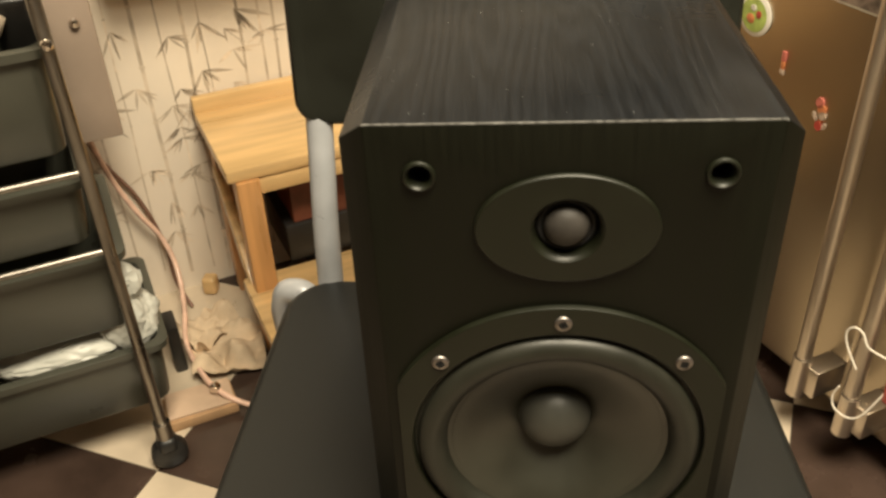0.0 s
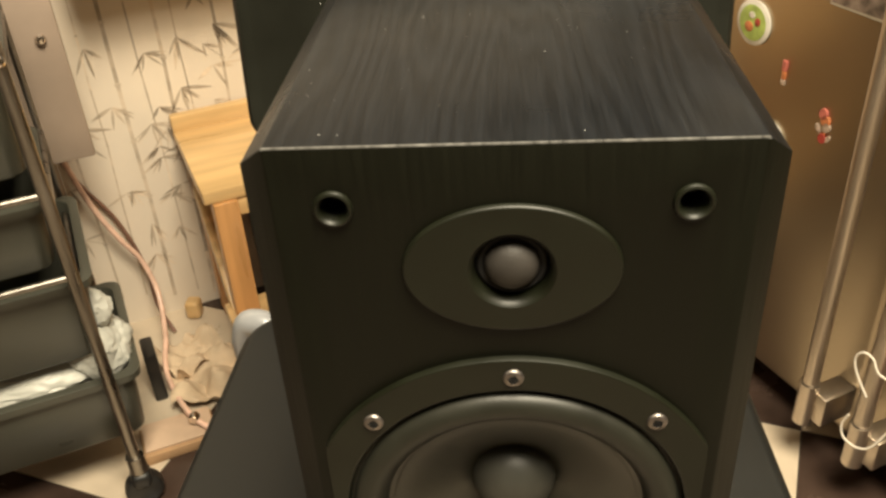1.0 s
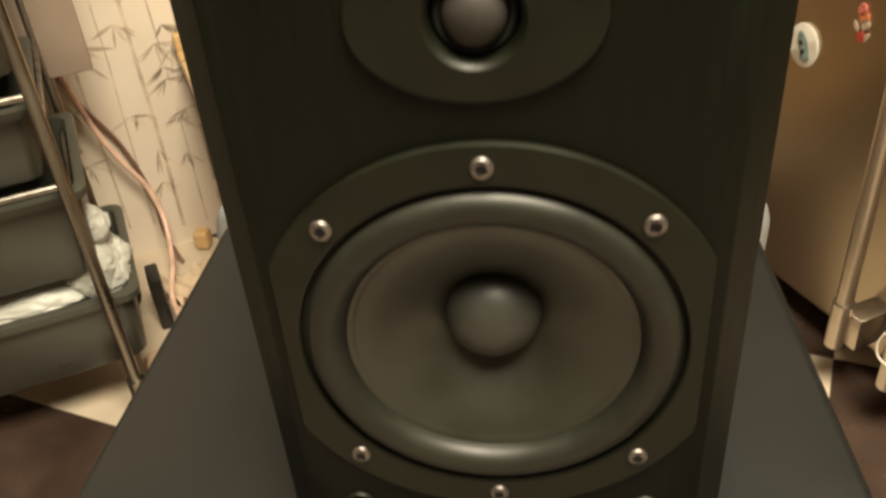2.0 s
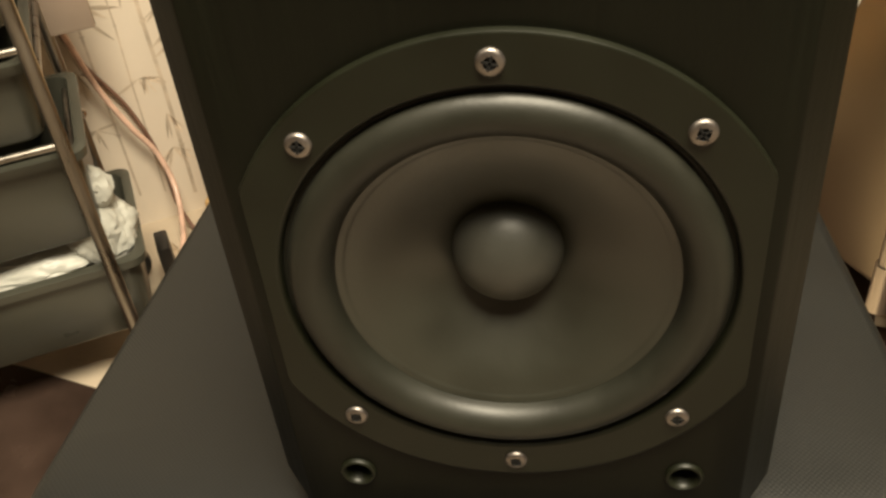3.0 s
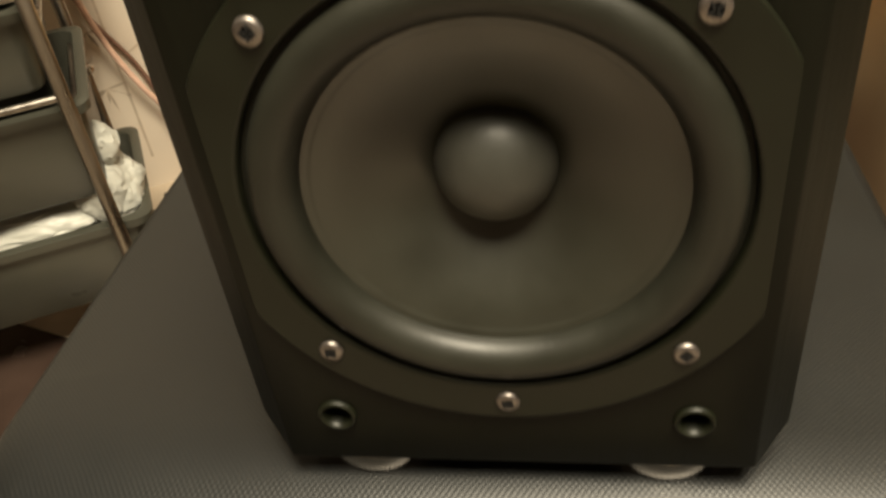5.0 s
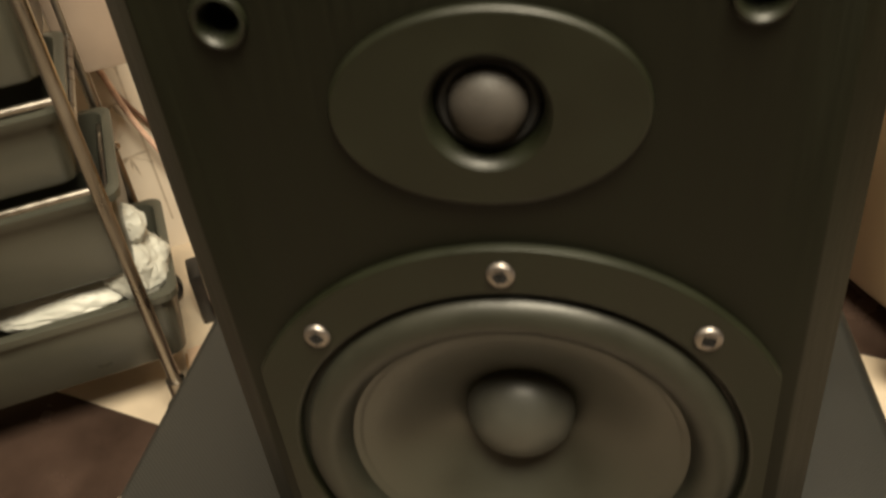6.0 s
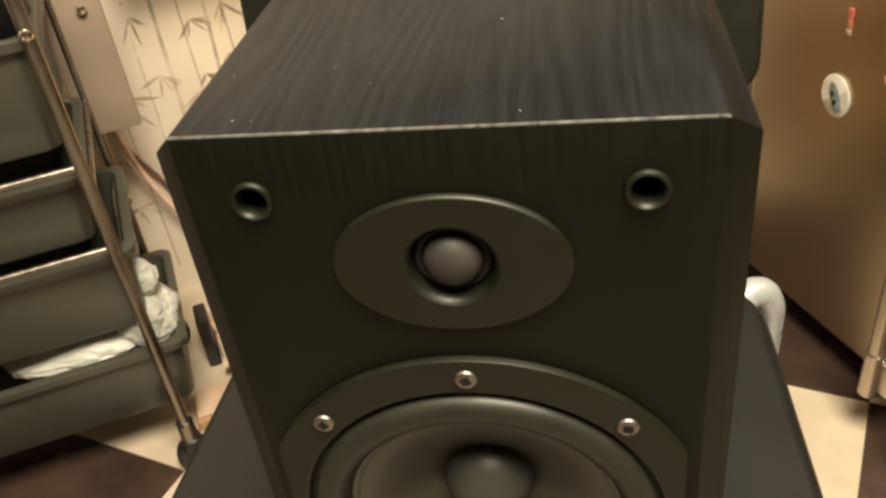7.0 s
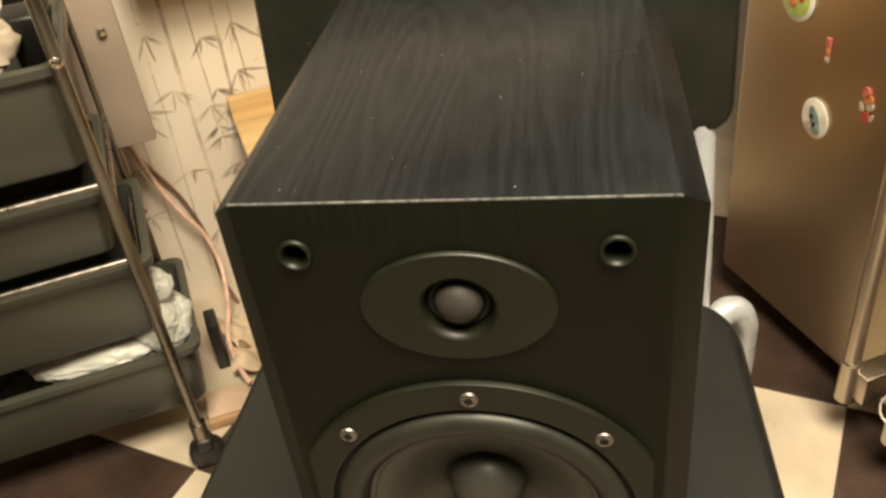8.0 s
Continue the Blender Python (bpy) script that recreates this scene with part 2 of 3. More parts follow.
def lathe(profile, at=(0, 0, 0), seg=64, sx=1.0, sz=1.0, bm=None, clip=None):
    """Turns (radius, y) pairs round the y axis; radius 0 closes the end. clip: widest half-width in x."""
    bm = bm or bmesh.new()
    rings = []
    for r, y in profile:
        if r < 1e-6:
            rings.append([bm.verts.new((at[0], at[1] + y, at[2]))])
            continue
        ring = []
        for i in range(seg):
            a = 2 * math.pi * i / seg
            x, z = r * sx * math.cos(a), r * sz * math.sin(a)
            if clip:
                x = max(-clip, min(clip, x))
            ring.append(bm.verts.new((at[0] + x, at[1] + y, at[2] + z)))
        rings.append(ring)
    for a, b in zip(rings, rings[1:]):
        for i in range(seg):
            j = (i + 1) % seg
            if len(a) == 1 and len(b) == 1:
                continue
            if len(a) == 1:
                bm.faces.new((a[0], b[i], b[j]))
            elif len(b) == 1:
                bm.faces.new((a[i], a[j], b[0]))
            else:
                bm.faces.new((a[i], a[j], b[j], b[i]))
    return bm


def glide(points, steps=8):
    """A smooth line through the points."""
    pts = [Vector(p) for p in points]
    pts = [2 * pts[0] - pts[1]] + pts + [2 * pts[-1] - pts[-2]]
    out = []
    for i in range(1, len(pts) - 2):
        p0, p1, p2, p3 = pts[i - 1:i + 3]
        for s in range(steps):
            t = s / steps
            out.append(0.5 * (2 * p1 + (p2 - p0) * t + (2 * p0 - 5 * p1 + 4 * p2 - p3) * t * t + (3 * p1 - p0 - 3 * p2 + p3) * t ** 3))
    out.append(pts[-2])
    return out


def tube(points, radius, seg=14, steps=8, bm=None, smooth=True):
    bm = bm or bmesh.new()
    line = glide(points, steps) if smooth else [Vector(p) for p in points]
    side = None
    rings = []
    for i, p in enumerate(line):
        d = (line[min(i + 1, len(line) - 1)] - line[max(i - 1, 0)]).normalized()
        if side is None:
            side = d.orthogonal().normalized()
        side = (side - d * side.dot(d)).normalized()
        up = d.cross(side)
        rings.append([bm.verts.new(p + radius * (math.cos(a) * side + math.sin(a) * up)) for a in (2 * math.pi * k / seg for k in range(seg))])
    for a, b in zip(rings, rings[1:]):
        for i in range(seg):
            bm.faces.new((a[i], a[(i + 1) % seg], b[(i + 1) % seg], b[i]))
    bm.faces.new(rings[0])
    bm.faces.new(rings[-1])
    return bm


def crumpled(size, at, seed, cuts=4, rough=0.3, turn=0.0):
    """A soft crumpled lump."""
    bm = bmesh.new()
    bmesh.ops.create_icosphere(bm, subdivisions=cuts, radius=1)
    off = Vector((seed * 7.1, seed * 3.3, seed * 1.7))
    rot = Matrix.Rotation(turn, 3, "Z")
    for v in bm.verts:
        c = v.co.copy()
        k = 1 + rough * noise.noise(c * 1.6 + off) + rough * 0.7 * abs(noise.noise(c * 4 + off)) + rough * 0.25 * noise.noise(c * 9 + off)
        c = rot @ Vector((c.x * size[0], c.y * size[1], c.z * size[2])) * k
        v.co = c + Vector(at)
    return bm


# Room axes: u runs along the papered wall, v towards it.
TURN_W = 27.0
U = Vector((math.cos(radians(TURN_W)), math.sin(radians(TURN_W)), 0))
V = Vector((-U.y, U.x, 0))


def uv(u, v, z=0.0):
    p = U * u + V * v
    return (p.x, p.y, z)


# ---- the room ----
U0, U1, V0, V1, HIGH = -1.35, 1.45, -2.2, 1.075, 2.5
ROT_W = Matrix.Rotation(radians(TURN_W), 4, "Z")


def slab(name, u0, u1, v0, v1, z0, z1, mat, label, category):
    bm = box((u1 - u0, v1 - v0, z1 - z0), ((u0 + u1) / 2, (v0 + v1) / 2, (z0 + z1) / 2), 0)
    bmesh.ops.subdivide_edges(bm, edges=bm.edges[:], cuts=3, use_grid_fill=True)
    ob = finish(name, bm, mat, None, smooth=False)
    ob.matrix_basis = ROT_W
    return tagged(ob, label, category, kind="structure")


wall_north = slab("wall_north", U0 - 0.1, U1 + 0.1, V1, V1 + 0.1, -0.02, HIGH, M_PAPER, "cream wallpaper wall with printed grey-brown bamboo", "wall")
slab("wall_south", U0 - 0.1, U1 + 0.1, V0 - 0.1, V0, -0.02, HIGH, M_DIMWALL, "plain unseen wall, its brown darkened to dim the room", "wall")
slab("wall_west", U0 - 0.1, U0, V0, V1, -0.02, HIGH, M_DIMWALL, "plain unseen wall, its brown darkened to dim the room", "wall")
slab("wall_east", U1, U1 + 0.1, V0, V1, -0.02, HIGH, M_DIMWALL, "plain unseen wall, its brown darkened to dim the room", "wall")
slab("ceiling", U0 - 0.1, U1 + 0.1, V0 - 0.1, V1 + 0.1, HIGH, HIGH + 0.1, M_CEIL, "plain white painted ceiling", "ceiling")
floor = slab("floor", U0 - 0.1, U1 + 0.1, V0 - 0.1, V1 + 0.1, -0.12, -0.0045, M_GROUT, "cream and dark brown chequered floor tiles", "floor")


def bamboo_print():
    """Stems, nodes and leaf sprays as one layer of ink on the papered wall."""
    rnd = random.Random(5)
    bm = bmesh.new()
    face = V1 - 0.0006

    def quad(pts):
        bm.faces.new([bm.verts.new((p[0], face, p[1])) for p in pts])

    def leaf(u, z, ang, length, wide):
        c, s = math.cos(ang), math.sin(ang)
        pts = []
        for k, w in ((0, 0.02), (0.25, 0.8), (0.5, 1.0), (0.75, 0.6), (1, 0)):
            pts.append((u + c * length * k - s * wide * w, z + s * length * k + c * wide * w))
        for k, w in ((0.75, 0.6), (0.5, 1.0), (0.25, 0.8)):
            pts.append((u + c * length * k + s * wide * w, z + s * length * k - c * wide * w))
        quad(pts)

    def spray(u, z, big=1.0):
        for _ in range(rnd.randint(3, 6)):
            leaf(u, z, rnd.uniform(-2.9, 0.15), rnd.uniform(0.022, 0.042) * big, rnd.uniform(0.0016, 0.0026) * big)

    def stem(u, wide, top=HIGH - 0.05):
        wide = wide * 0.9
        z = rnd.uniform(0.0, 0.05)
        lean = rnd.uniform(-0.02, 0.02)
        while z < top:
            step = rnd.uniform(0.07, 0.12)
            u2 = u + lean * step + rnd.uniform(-0.002, 0.002)
            gap = 0.0018
            quad([(u - wide, z + gap), (u + wide * 0.8, z + gap), (u2 + wide * 0.8, z + step - gap), (u2 - wide, z + step - gap)])
            quad([(u2 - wide * 1.7, z + step - gap), (u2 + wide * 1.6, z + step - gap), (u2 + wide * 1.4, z + step + gap * 0.6), (u2 - wide * 1.5, z + step + gap * 0.6)])
            if rnd.random() < 0.38:
                a = rnd.choice((-1, 1))
                bu, bz = u2 + a * rnd.uniform(0.012, 0.035), z + step + rnd.uniform(0.005, 0.03)
                quad([(u2, z + step - 0.0007), (u2, z + step + 0.0007), (bu, bz + 0.0006), (bu, bz - 0.0006)])
                spray(bu, bz)
            u, z = u2, z + step

    for u, w in ((-0.262, 0.002), (-0.2, 0.0024), (-0.152, 0.0022), (-0.115, 0.0014), (-0.072, 0.0034), (-0.034, 0.0015), (-0.008, 0.003), (0.03, 0.0014), (0.076, 0.0026), (0.108, 0.0024), (0.128, 0.0026)):
        stem(u, w)
    for u, z, big in ((-0.106, 0.468, 1.1), (-0.09, 0.376, 1.2), (-0.144, 0.352, 1.5), (-0.15, 0.34, 1.3), (-0.039, 0.3, 1.1), (-0.102, 0.236, 1.1), (0.012, 0.384, 1.3), (0.064, 0.408, 1.4), (0.075, 0.47, 1.5), (0.02, 0.46, 1.3),
                      (-0.079, 0.174, 1.1), (-0.085, 0.118, 1.1), (-0.039, 0.158, 1.1), (-0.02, 0.23, 1.0)):
        spray(u, z, big)
    u = -1.3
    while u < -0.29:
        stem(u, rnd.uniform(0.0018, 0.0035))
        u += rnd.uniform(0.03, 0.07)
    u = 0.165
    while u < 1.4:
        stem(u, rnd.uniform(0.0018, 0.0035))
        u += rnd.uniform(0.03, 0.07)
    return part("bamboo_print", bm, M_PRINT, wall_north, "grey-brown printed bamboo stems and leaves", smooth=False)


bamboo_print()["kind"] = "stuff"


# ---- the chair ----
chair = thing("chair", "steel tube chair with a padded black vinyl seat and backrest", "chair", (-0.014, 0.14, 0))
CX, CY = -0.014, 0.14


def seat_pad():
    """Padded board with rounded plan corners and a rolled edge."""
    bm = bmesh.new()
    top, under = 0.477, 0.394
    front, back = -0.06 - CY, 0.315 - CY
    half_f, half_b = 0.205, 0.193

    def outline(near, side, r):
        f, b, hf, hb = front + near, back - side, half_f - side, half_b - side
        back_r, front_r = max(0.008, r - side * 0.8), 0.02
        pts = []
        for (x, y, a0) in ((hf, f, -90), (hb, b, 0), (-hb, b, 90), (-hf, f, 180)):
            r = front_r if y == f else back_r
            cx, cy = (x - math.copysign(r, x)), (y + r if y == f else y - r)
            for k in range(9):
                a = radians(a0 + 90 * k / 8)
                pts.append((cx + r * math.cos(a), cy + r * math.sin(a)))
        return pts

    rings = []
    rows = [(under, 0.012, 0.012), (under + 0.006, 0.004, 0.004), (under + 0.014, 0.0, 0.0)]
    for k in range(11):
        a = math.pi / 2 * k / 10
        rows.append((top - 0.066 + 0.066 * math.sin(a), 0.085 * (1 - math.cos(a)), 0.02 * (1 - math.cos(a))))
    rows.append((top, 0.1, 0.08))
    for z, near, side in rows:
        rings.append([bm.verts.new((x, y, z)) for x, y in outline(near, side, 0.05)])
    for a, b in zip(rings, rings[1:]):
        n = len(a)
        for i in range(n):
            bm.faces.new((a[i], a[(i + 1) % n], b[(i + 1) % n], b[i]))
    bm.faces.new(rings[0])
    bm.faces.new(rings[-1])
    return part("seat", bm, M_VINYL, chair, "padded black leatherette seat with embossed dots")


seat_pad().location.x = -0.008


def backrest_pad():
    bm = bmesh.new()
    w, h, t, r = 0.173, 0.135, 0.02, 0.024
    rings = []
    for y, inset in ((t, 0.006), (t * 0.8, 0.001), (0, 0.0), (-t * 0.6, 0.002), (-t * 0.9, 0.006), (-t, 0.014)):
        ring = []
        for sx, sz, a0 in ((1, -1, -90), (1, 1, 0), (-1, 1, 90), (-1, -1, 180)):
            cx, cz = sx * (w - r), sz * (h - r)
            for k in range(8):
                a = radians(a0 + 90 * k / 7)
                x = cx + (r - inset) * math.cos(a)
                ring.append(bm.verts.new((x, y - 0.012 * (1 - (x / w) ** 2) * -1, cz + (r - inset) * math.sin(a))))
        rings.append(ring)
    for a, b in zip(rings, rings[1:]):
        n = len(a)
        for i in range(n):
            bm.faces.new((a[i], a[(i + 1) % n], b[(i + 1) % n], b[i]))
    bm.faces.new(rings[0])
    bm.faces.new(rings[-1])
    ob = part("backrest", bm, M_BACK, chair, "padded black vinyl backrest")
    ob.matrix_basis = pose(-0.003, 0.365 - CY, 0.735, -8, 0, 0)
    return ob


backrest_pad()
for s in (-1, 1):
    x = 0.152 * s - 0.005
    part("backrest_upright", tube([(x, 0.29 - CY, 0.425), (x, 0.305 - CY, 0.47), (x, 0.314 - CY, 0.52), (x * 1.0, 0.345 - CY, 0.62), (x, 0.385 - CY, 0.8)], 0.011), M_GREYTUBE, chair)
    rear_leg = part("leg", tube([(0.2 * s, 0.36 - CY, 0.006), (0.19 * s, 0.33 - CY, 0.25), (0.192 * s - 0.003, 0.316 - CY, 0.41), (0.19 * s - 0.003, 0.312 - CY, 0.444), (0.181 * s - 0.003, 0.308 - CY, 0.459),
                      (0.165 * s, 0.3 - CY, 0.453), (0.157 * s, 0.27 - CY, 0.41), (0.155 * s, 0.2 - CY, 0.383)], 0.011), M_GREYTUBE, chair)
    rear_leg.location.x = -0.01 if s < 0 else 0.0
    part("leg", tube([(0.185 * s, -0.03 - CY, 0.006), (0.175 * s, -0.015 - CY, 0.2), (0.168 * s, 0.0 - CY, 0.35), (0.163 * s, 0.02 - CY, 0.378), (0.155 * s, 0.06 - CY, 0.383), (0.155 * s, 0.2 - CY, 0.383)], 0.011), M_GREYTUBE, chair)


# ---- the loudspeaker ----
speaker = thing("loudspeaker", "black ash bookshelf loudspeaker on chrome feet on the chair", "loudspeaker", (0, 0, 0.477))
BASE = 0.477
ZB, ZT = 0.4872 - BASE, 0.774 - BASE
ZW, ZTW = 0.6 - BASE, 0.7255 - BASE
DEEP = 0.258
SOCKETS = [(sx * 0.0597, z - BASE) for sx in (-1, 1) for z in (0.751, 0.511)]


def cabinet():
    bm = bmesh.new()
    fx, wx, c = 0.0808, 0.0925, 0.0115
    at = {}
    for s in (-1, 1):
        for nm, z, d in (("t", ZT, -1), ("b", ZB, 1)):
            at["A", s, nm] = bm.verts.new((s * fx, 0, z))
            at["B", s, nm] = bm.verts.new((s * wx, c, z + d * c))
            at["C", s, nm] = bm.verts.new((s * (fx - 0.005), DEEP, z))
            at["D", s, nm] = bm.verts.new((s * (wx - 0.005), DEEP, z + d * c))
    for s in (-1, 1):
        bm.faces.new([at[k] for k in (("A", s, "t"), ("A", s, "b"), ("B", s, "b"), ("B", s, "t"))])
        bm.faces.new([at[k] for k in (("B", s, "t"), ("B", s, "b"), ("D", s, "b"), ("D", s, "t"))])
        for nm in "tb":
            bm.faces.new([at[k, s, nm] for k in "ABDC"])
    for nm in "tb":
        bm.faces.new([at[k] for k in (("A", -1, nm), ("C", -1, nm), ("C", 1, nm), ("A", 1, nm))])
    bm.faces.new([at[k] for k in (("C", -1, "t"), ("C", 1, "t"), ("D", 1, "t"), ("D", 1, "b"), ("C", 1, "b"), ("C", -1, "b"), ("D", -1, "b"), ("D", -1, "t"))])
    front = bm.faces.new([at[k] for k in (("A", -1, "t"), ("A", 1, "t"), ("A", 1, "b"), ("A", -1, "b"))])
    bmesh.ops.recalc_face_normals(bm, faces=bm.faces[:])
    bmesh.ops.bevel(bm, geom=bm.edges[:], offset=0.0007, segments=2, profile=0.5, affect="EDGES")
    bm.faces.ensure_lookup_table()
    front = max((f for f in bm.faces if f.normal.y < -0.99), key=lambda f: f.calc_area())
    rim = front.edges[:]
    bmesh.ops.delete(bm, geom=[front], context="FACES_ONLY")
    loops = list(rim)
    for x, z, r, n in [(x, z, 0.0062, 24) for x, z in SOCKETS] + [(0, ZW, 0.0715, 72), (0, ZTW, 0.0168, 40)]:
        ring = [bm.verts.new((x + r * math.cos(2 * math.pi * i / n), 0, z + r * math.sin(2 * math.pi * i / n))) for i in range(n)]
        loops += [bm.edges.new((ring[i], ring[(i + 1) % n])) for i in range(n)]
    made = bmesh.ops.triangle_fill(bm, use_beauty=True, edges=loops)
    fill = {f for f in made["geom"] if isinstance(f, bmesh.types.BMFace)}
    for f in fill:
        f.material_index = 1
    for f in bm.faces:
        if f.normal.y < -0.3:
            f.material_index = 1
    # Top front bevel takes the pale material with the painted highlight.
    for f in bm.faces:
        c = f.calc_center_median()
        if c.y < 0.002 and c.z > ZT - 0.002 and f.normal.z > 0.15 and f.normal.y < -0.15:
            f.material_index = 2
    ob = finish("cabinet", bm, M_ASH, speaker, "black ash foil cabinet with chamfered front edges")
    ob.data.materials.append(M_BAFFLE)
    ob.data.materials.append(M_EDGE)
    return ob


cab = cabinet()

for x, z in SOCKETS:
    part("grille_socket", lathe([(0.0061, 0.012), (0.0069, 0.0), (0.0069, -0.0008), (0.0065, -0.0016), (0.0058, -0.0019), (0.0051, -0.0014), (0.0046, 0.0), (0.0042, 0.0025)], (x, 0, z), 32), M_SATIN, speaker, "round black grille socket")
    part("socket_bore", lathe([(0.0043, 0.002), (0.004, 0.011), (0.0, 0.0112)], (x, 0, z), 24), M_HOLE, speaker)

woofer = part("woofer", lathe([(0.0698, 0.006), (0.0698, 0.0), (0.0698, -0.0018), (0.0704, -0.0026), (0.0712, -0.003), (0.0716, -0.003), (0.0846, -0.003), (0.0851, -0.003), (0.0855, -0.0028), (0.0857, -0.0023), (0.0857, 0.0002)], (0, 0, ZW), 128, clip=0.0757),
              M_SATIN, speaker, "black woofer flange with two flattened sides")
roll = []
for k in range(15):
    a = math.pi * k / 14
    roll.append((0.0609 + 0.0071 * math.cos(a), 0.0 - 0.0066 * math.sin(a) + 0.0018 * k / 14))
part("surround", lathe([(0.0697, 0.003), (0.0697, 0.0006), (0.0685, 0.0003)] + roll + [(0.0534, 0.002)], (0, 0, ZW), 128), M_RUBBER, woofer, "half-roll rubber surround")
cone = [(0.0536, 0.0019), (0.0525, 0.0023), (0.0516, 0.0025), (0.0512, 0.0028), (0.0504, 0.0031)]
for k in range(1, 11):
    f = k / 10
    cone.append((0.0504 - f * 0.0344, 0.0031 + 0.0182 * f ** 1.25))
part("cone", lathe(cone, (0, 0, ZW), 128), M_CONE, woofer, "black plastic cone")
cap = [(0.0184, 0.0205), (0.0183, 0.0192)]
for k in range(13):
    a = radians(90 * k / 12)
    cap.append((0.0179 * math.cos(a) if k < 12 else 0.0, 0.0182 - 0.0126 * math.sin(a)))
part("dust_cap", lathe(cap, (0, 0, ZW), 64), M_CAP, woofer, "domed dust cap")


def screw(x, z, parent, turn):
    bm = lathe([(0.004, 0.0), (0.0039, -0.0008), (0.0036, -0.0012), (0.0029, -0.00145), (0.0019, -0.0016), (0.0015, -0.0007), (0.0, -0.0005)], (0, 0, 0), 20)
    for f in bm.faces:
        if math.hypot(f.calc_center_median().x, f.calc_center_median().z) < 0.00175:
            f.material_index = 1
    known = set(bm.faces)
    for a in (0, math.pi / 2):
        box((0.0046, 0.0003, 0.0007), (0, -0.00152, 0), 0, turn=Matrix.Rotation(a + turn, 4, "Y"), bm=bm)
    for f in bm.faces:
        if f not in known:
            f.material_index = 1
    ob = part("screw", bm, M_SCREW, parent, "nickel cross-head screw")
    ob.data.materials.append(M_HOLE)
    ob.location = (x, -0.003, z)
    return ob


for k, deg in enumerate((90, 45, 135, 225, 315, 270)):
    screw(0.0775 * math.cos(radians(deg)), ZW + 0.0775 * math.sin(radians(deg)), woofer, 0.3 + k * 0.7)

tweeter = part("tweeter", lathe([(0.0165, 0.006), (0.0131, 0.005), (0.0132, 0.0016), (0.0137, -0.0004), (0.0145, -0.0018), (0.0156, -0.0026)], (0, 0, ZTW), 96), M_SATIN, speaker, "tweeter with a raised flared ring")


def faceplate():
    """Oval plate, its rim rounded, with a round hole for the dome."""
    bm = bmesh.new()
    n = 96
    rings = []
    for a_, b_, y in ((0.0384, 0.0262, 0.0), (0.0384, 0.0262, -0.0014), (0.038, 0.0258, -0.0021), (0.0374, 0.0252, -0.0024), (0.037, 0.0248, -0.0024), (0.028, 0.0212, -0.0024), (0.0164, 0.0164, -0.0026), (0.0156, 0.0156, -0.0026)):
        rings.append([bm.verts.new((a_ * math.cos(2 * math.pi * i / n), y, ZTW + b_ * math.sin(2 * math.pi * i / n))) for i in range(n)])
    for a, b in zip(rings, rings[1:]):
        for i in range(n):
            bm.faces.new((a[i], a[(i + 1) % n], b[(i + 1) % n], b[i]))
    return part("faceplate", bm, M_SATIN, tweeter, "oval black faceplate")


faceplate()
part("dome_surround", lathe([(0.0134, 0.0042), (0.0131, 0.0034), (0.0126, 0.0026), (0.0116, 0.0021), (0.0106, 0.0024), (0.0099, 0.003), (0.009, 0.0034)], (0, 0, ZTW), 64), M_HOLE, tweeter, "black cloth surround")
dome = [(0.0097, 0.005)]
for k in range(10):
    a = radians(90 * k / 9)
    dome.append((0.0097 * math.cos(a) if k < 9 else 0.0, 0.0026 - 0.0066 * math.sin(a)))
part("dome", lathe(dome, (0, 0, ZTW), 64), M_SILK, tweeter, "dark grey silk dome")

for sx in (-1, 1):
    for y in (0.0262, 0.222):
        bm = lathe([(0.0, -0.0025), (0.0212, -0.0025), (0.0228, -0.0018), (0.0242, 0.0012), (0.0251, 0.005), (0.0254, 0.0085), (0.0252, 0.01), (0.0, 0.0101)], (0, 0, 0), 64)
        for v in bm.verts:
            v.co = Vector((v.co.x, v.co.z, v.co.y))
        ob = part("foot", bm, M_CHROME, speaker, "polished chrome bowl-shaped foot")
        ob.location = (sx * 0.053, y, 0)


def dust_specks():
    rnd = random.Random(11)
    bm = bmesh.new()
    for _ in range(70):
        r = rnd.choice((0.00008, 0.0001, 0.00013, 0.00018)) * rnd.uniform(0.6, 1.2)
        x, y = rnd.gauss(-0.028, 0.045), rnd.uniform(0.004, 0.24)
        if abs(x) < 0.088:
            bmesh.ops.create_cube(bm, size=1, matrix=Matrix.Translation((x, y, ZT + BASE + r * 0.2)) @ Matrix.Rotation(rnd.uniform(0, 3), 4, "Z") @ Matrix.Diagonal((r * 2, r * rnd.uniform(0.8, 2.5), r * 0.6, 1)))
    return tagged(finish("dust", bm, M_DUST, None, smooth=False), "pale dust specks on the loudspeaker top", "dust", kind="stuff")


dust_specks()


# ---- the fridge ----
F0 = Vector((0.266, 0.872, 0))
FD = Vector((0.471, -0.882, 0)).normalized()
FTURN = math.degrees(math.atan2(FD.y, FD.x))
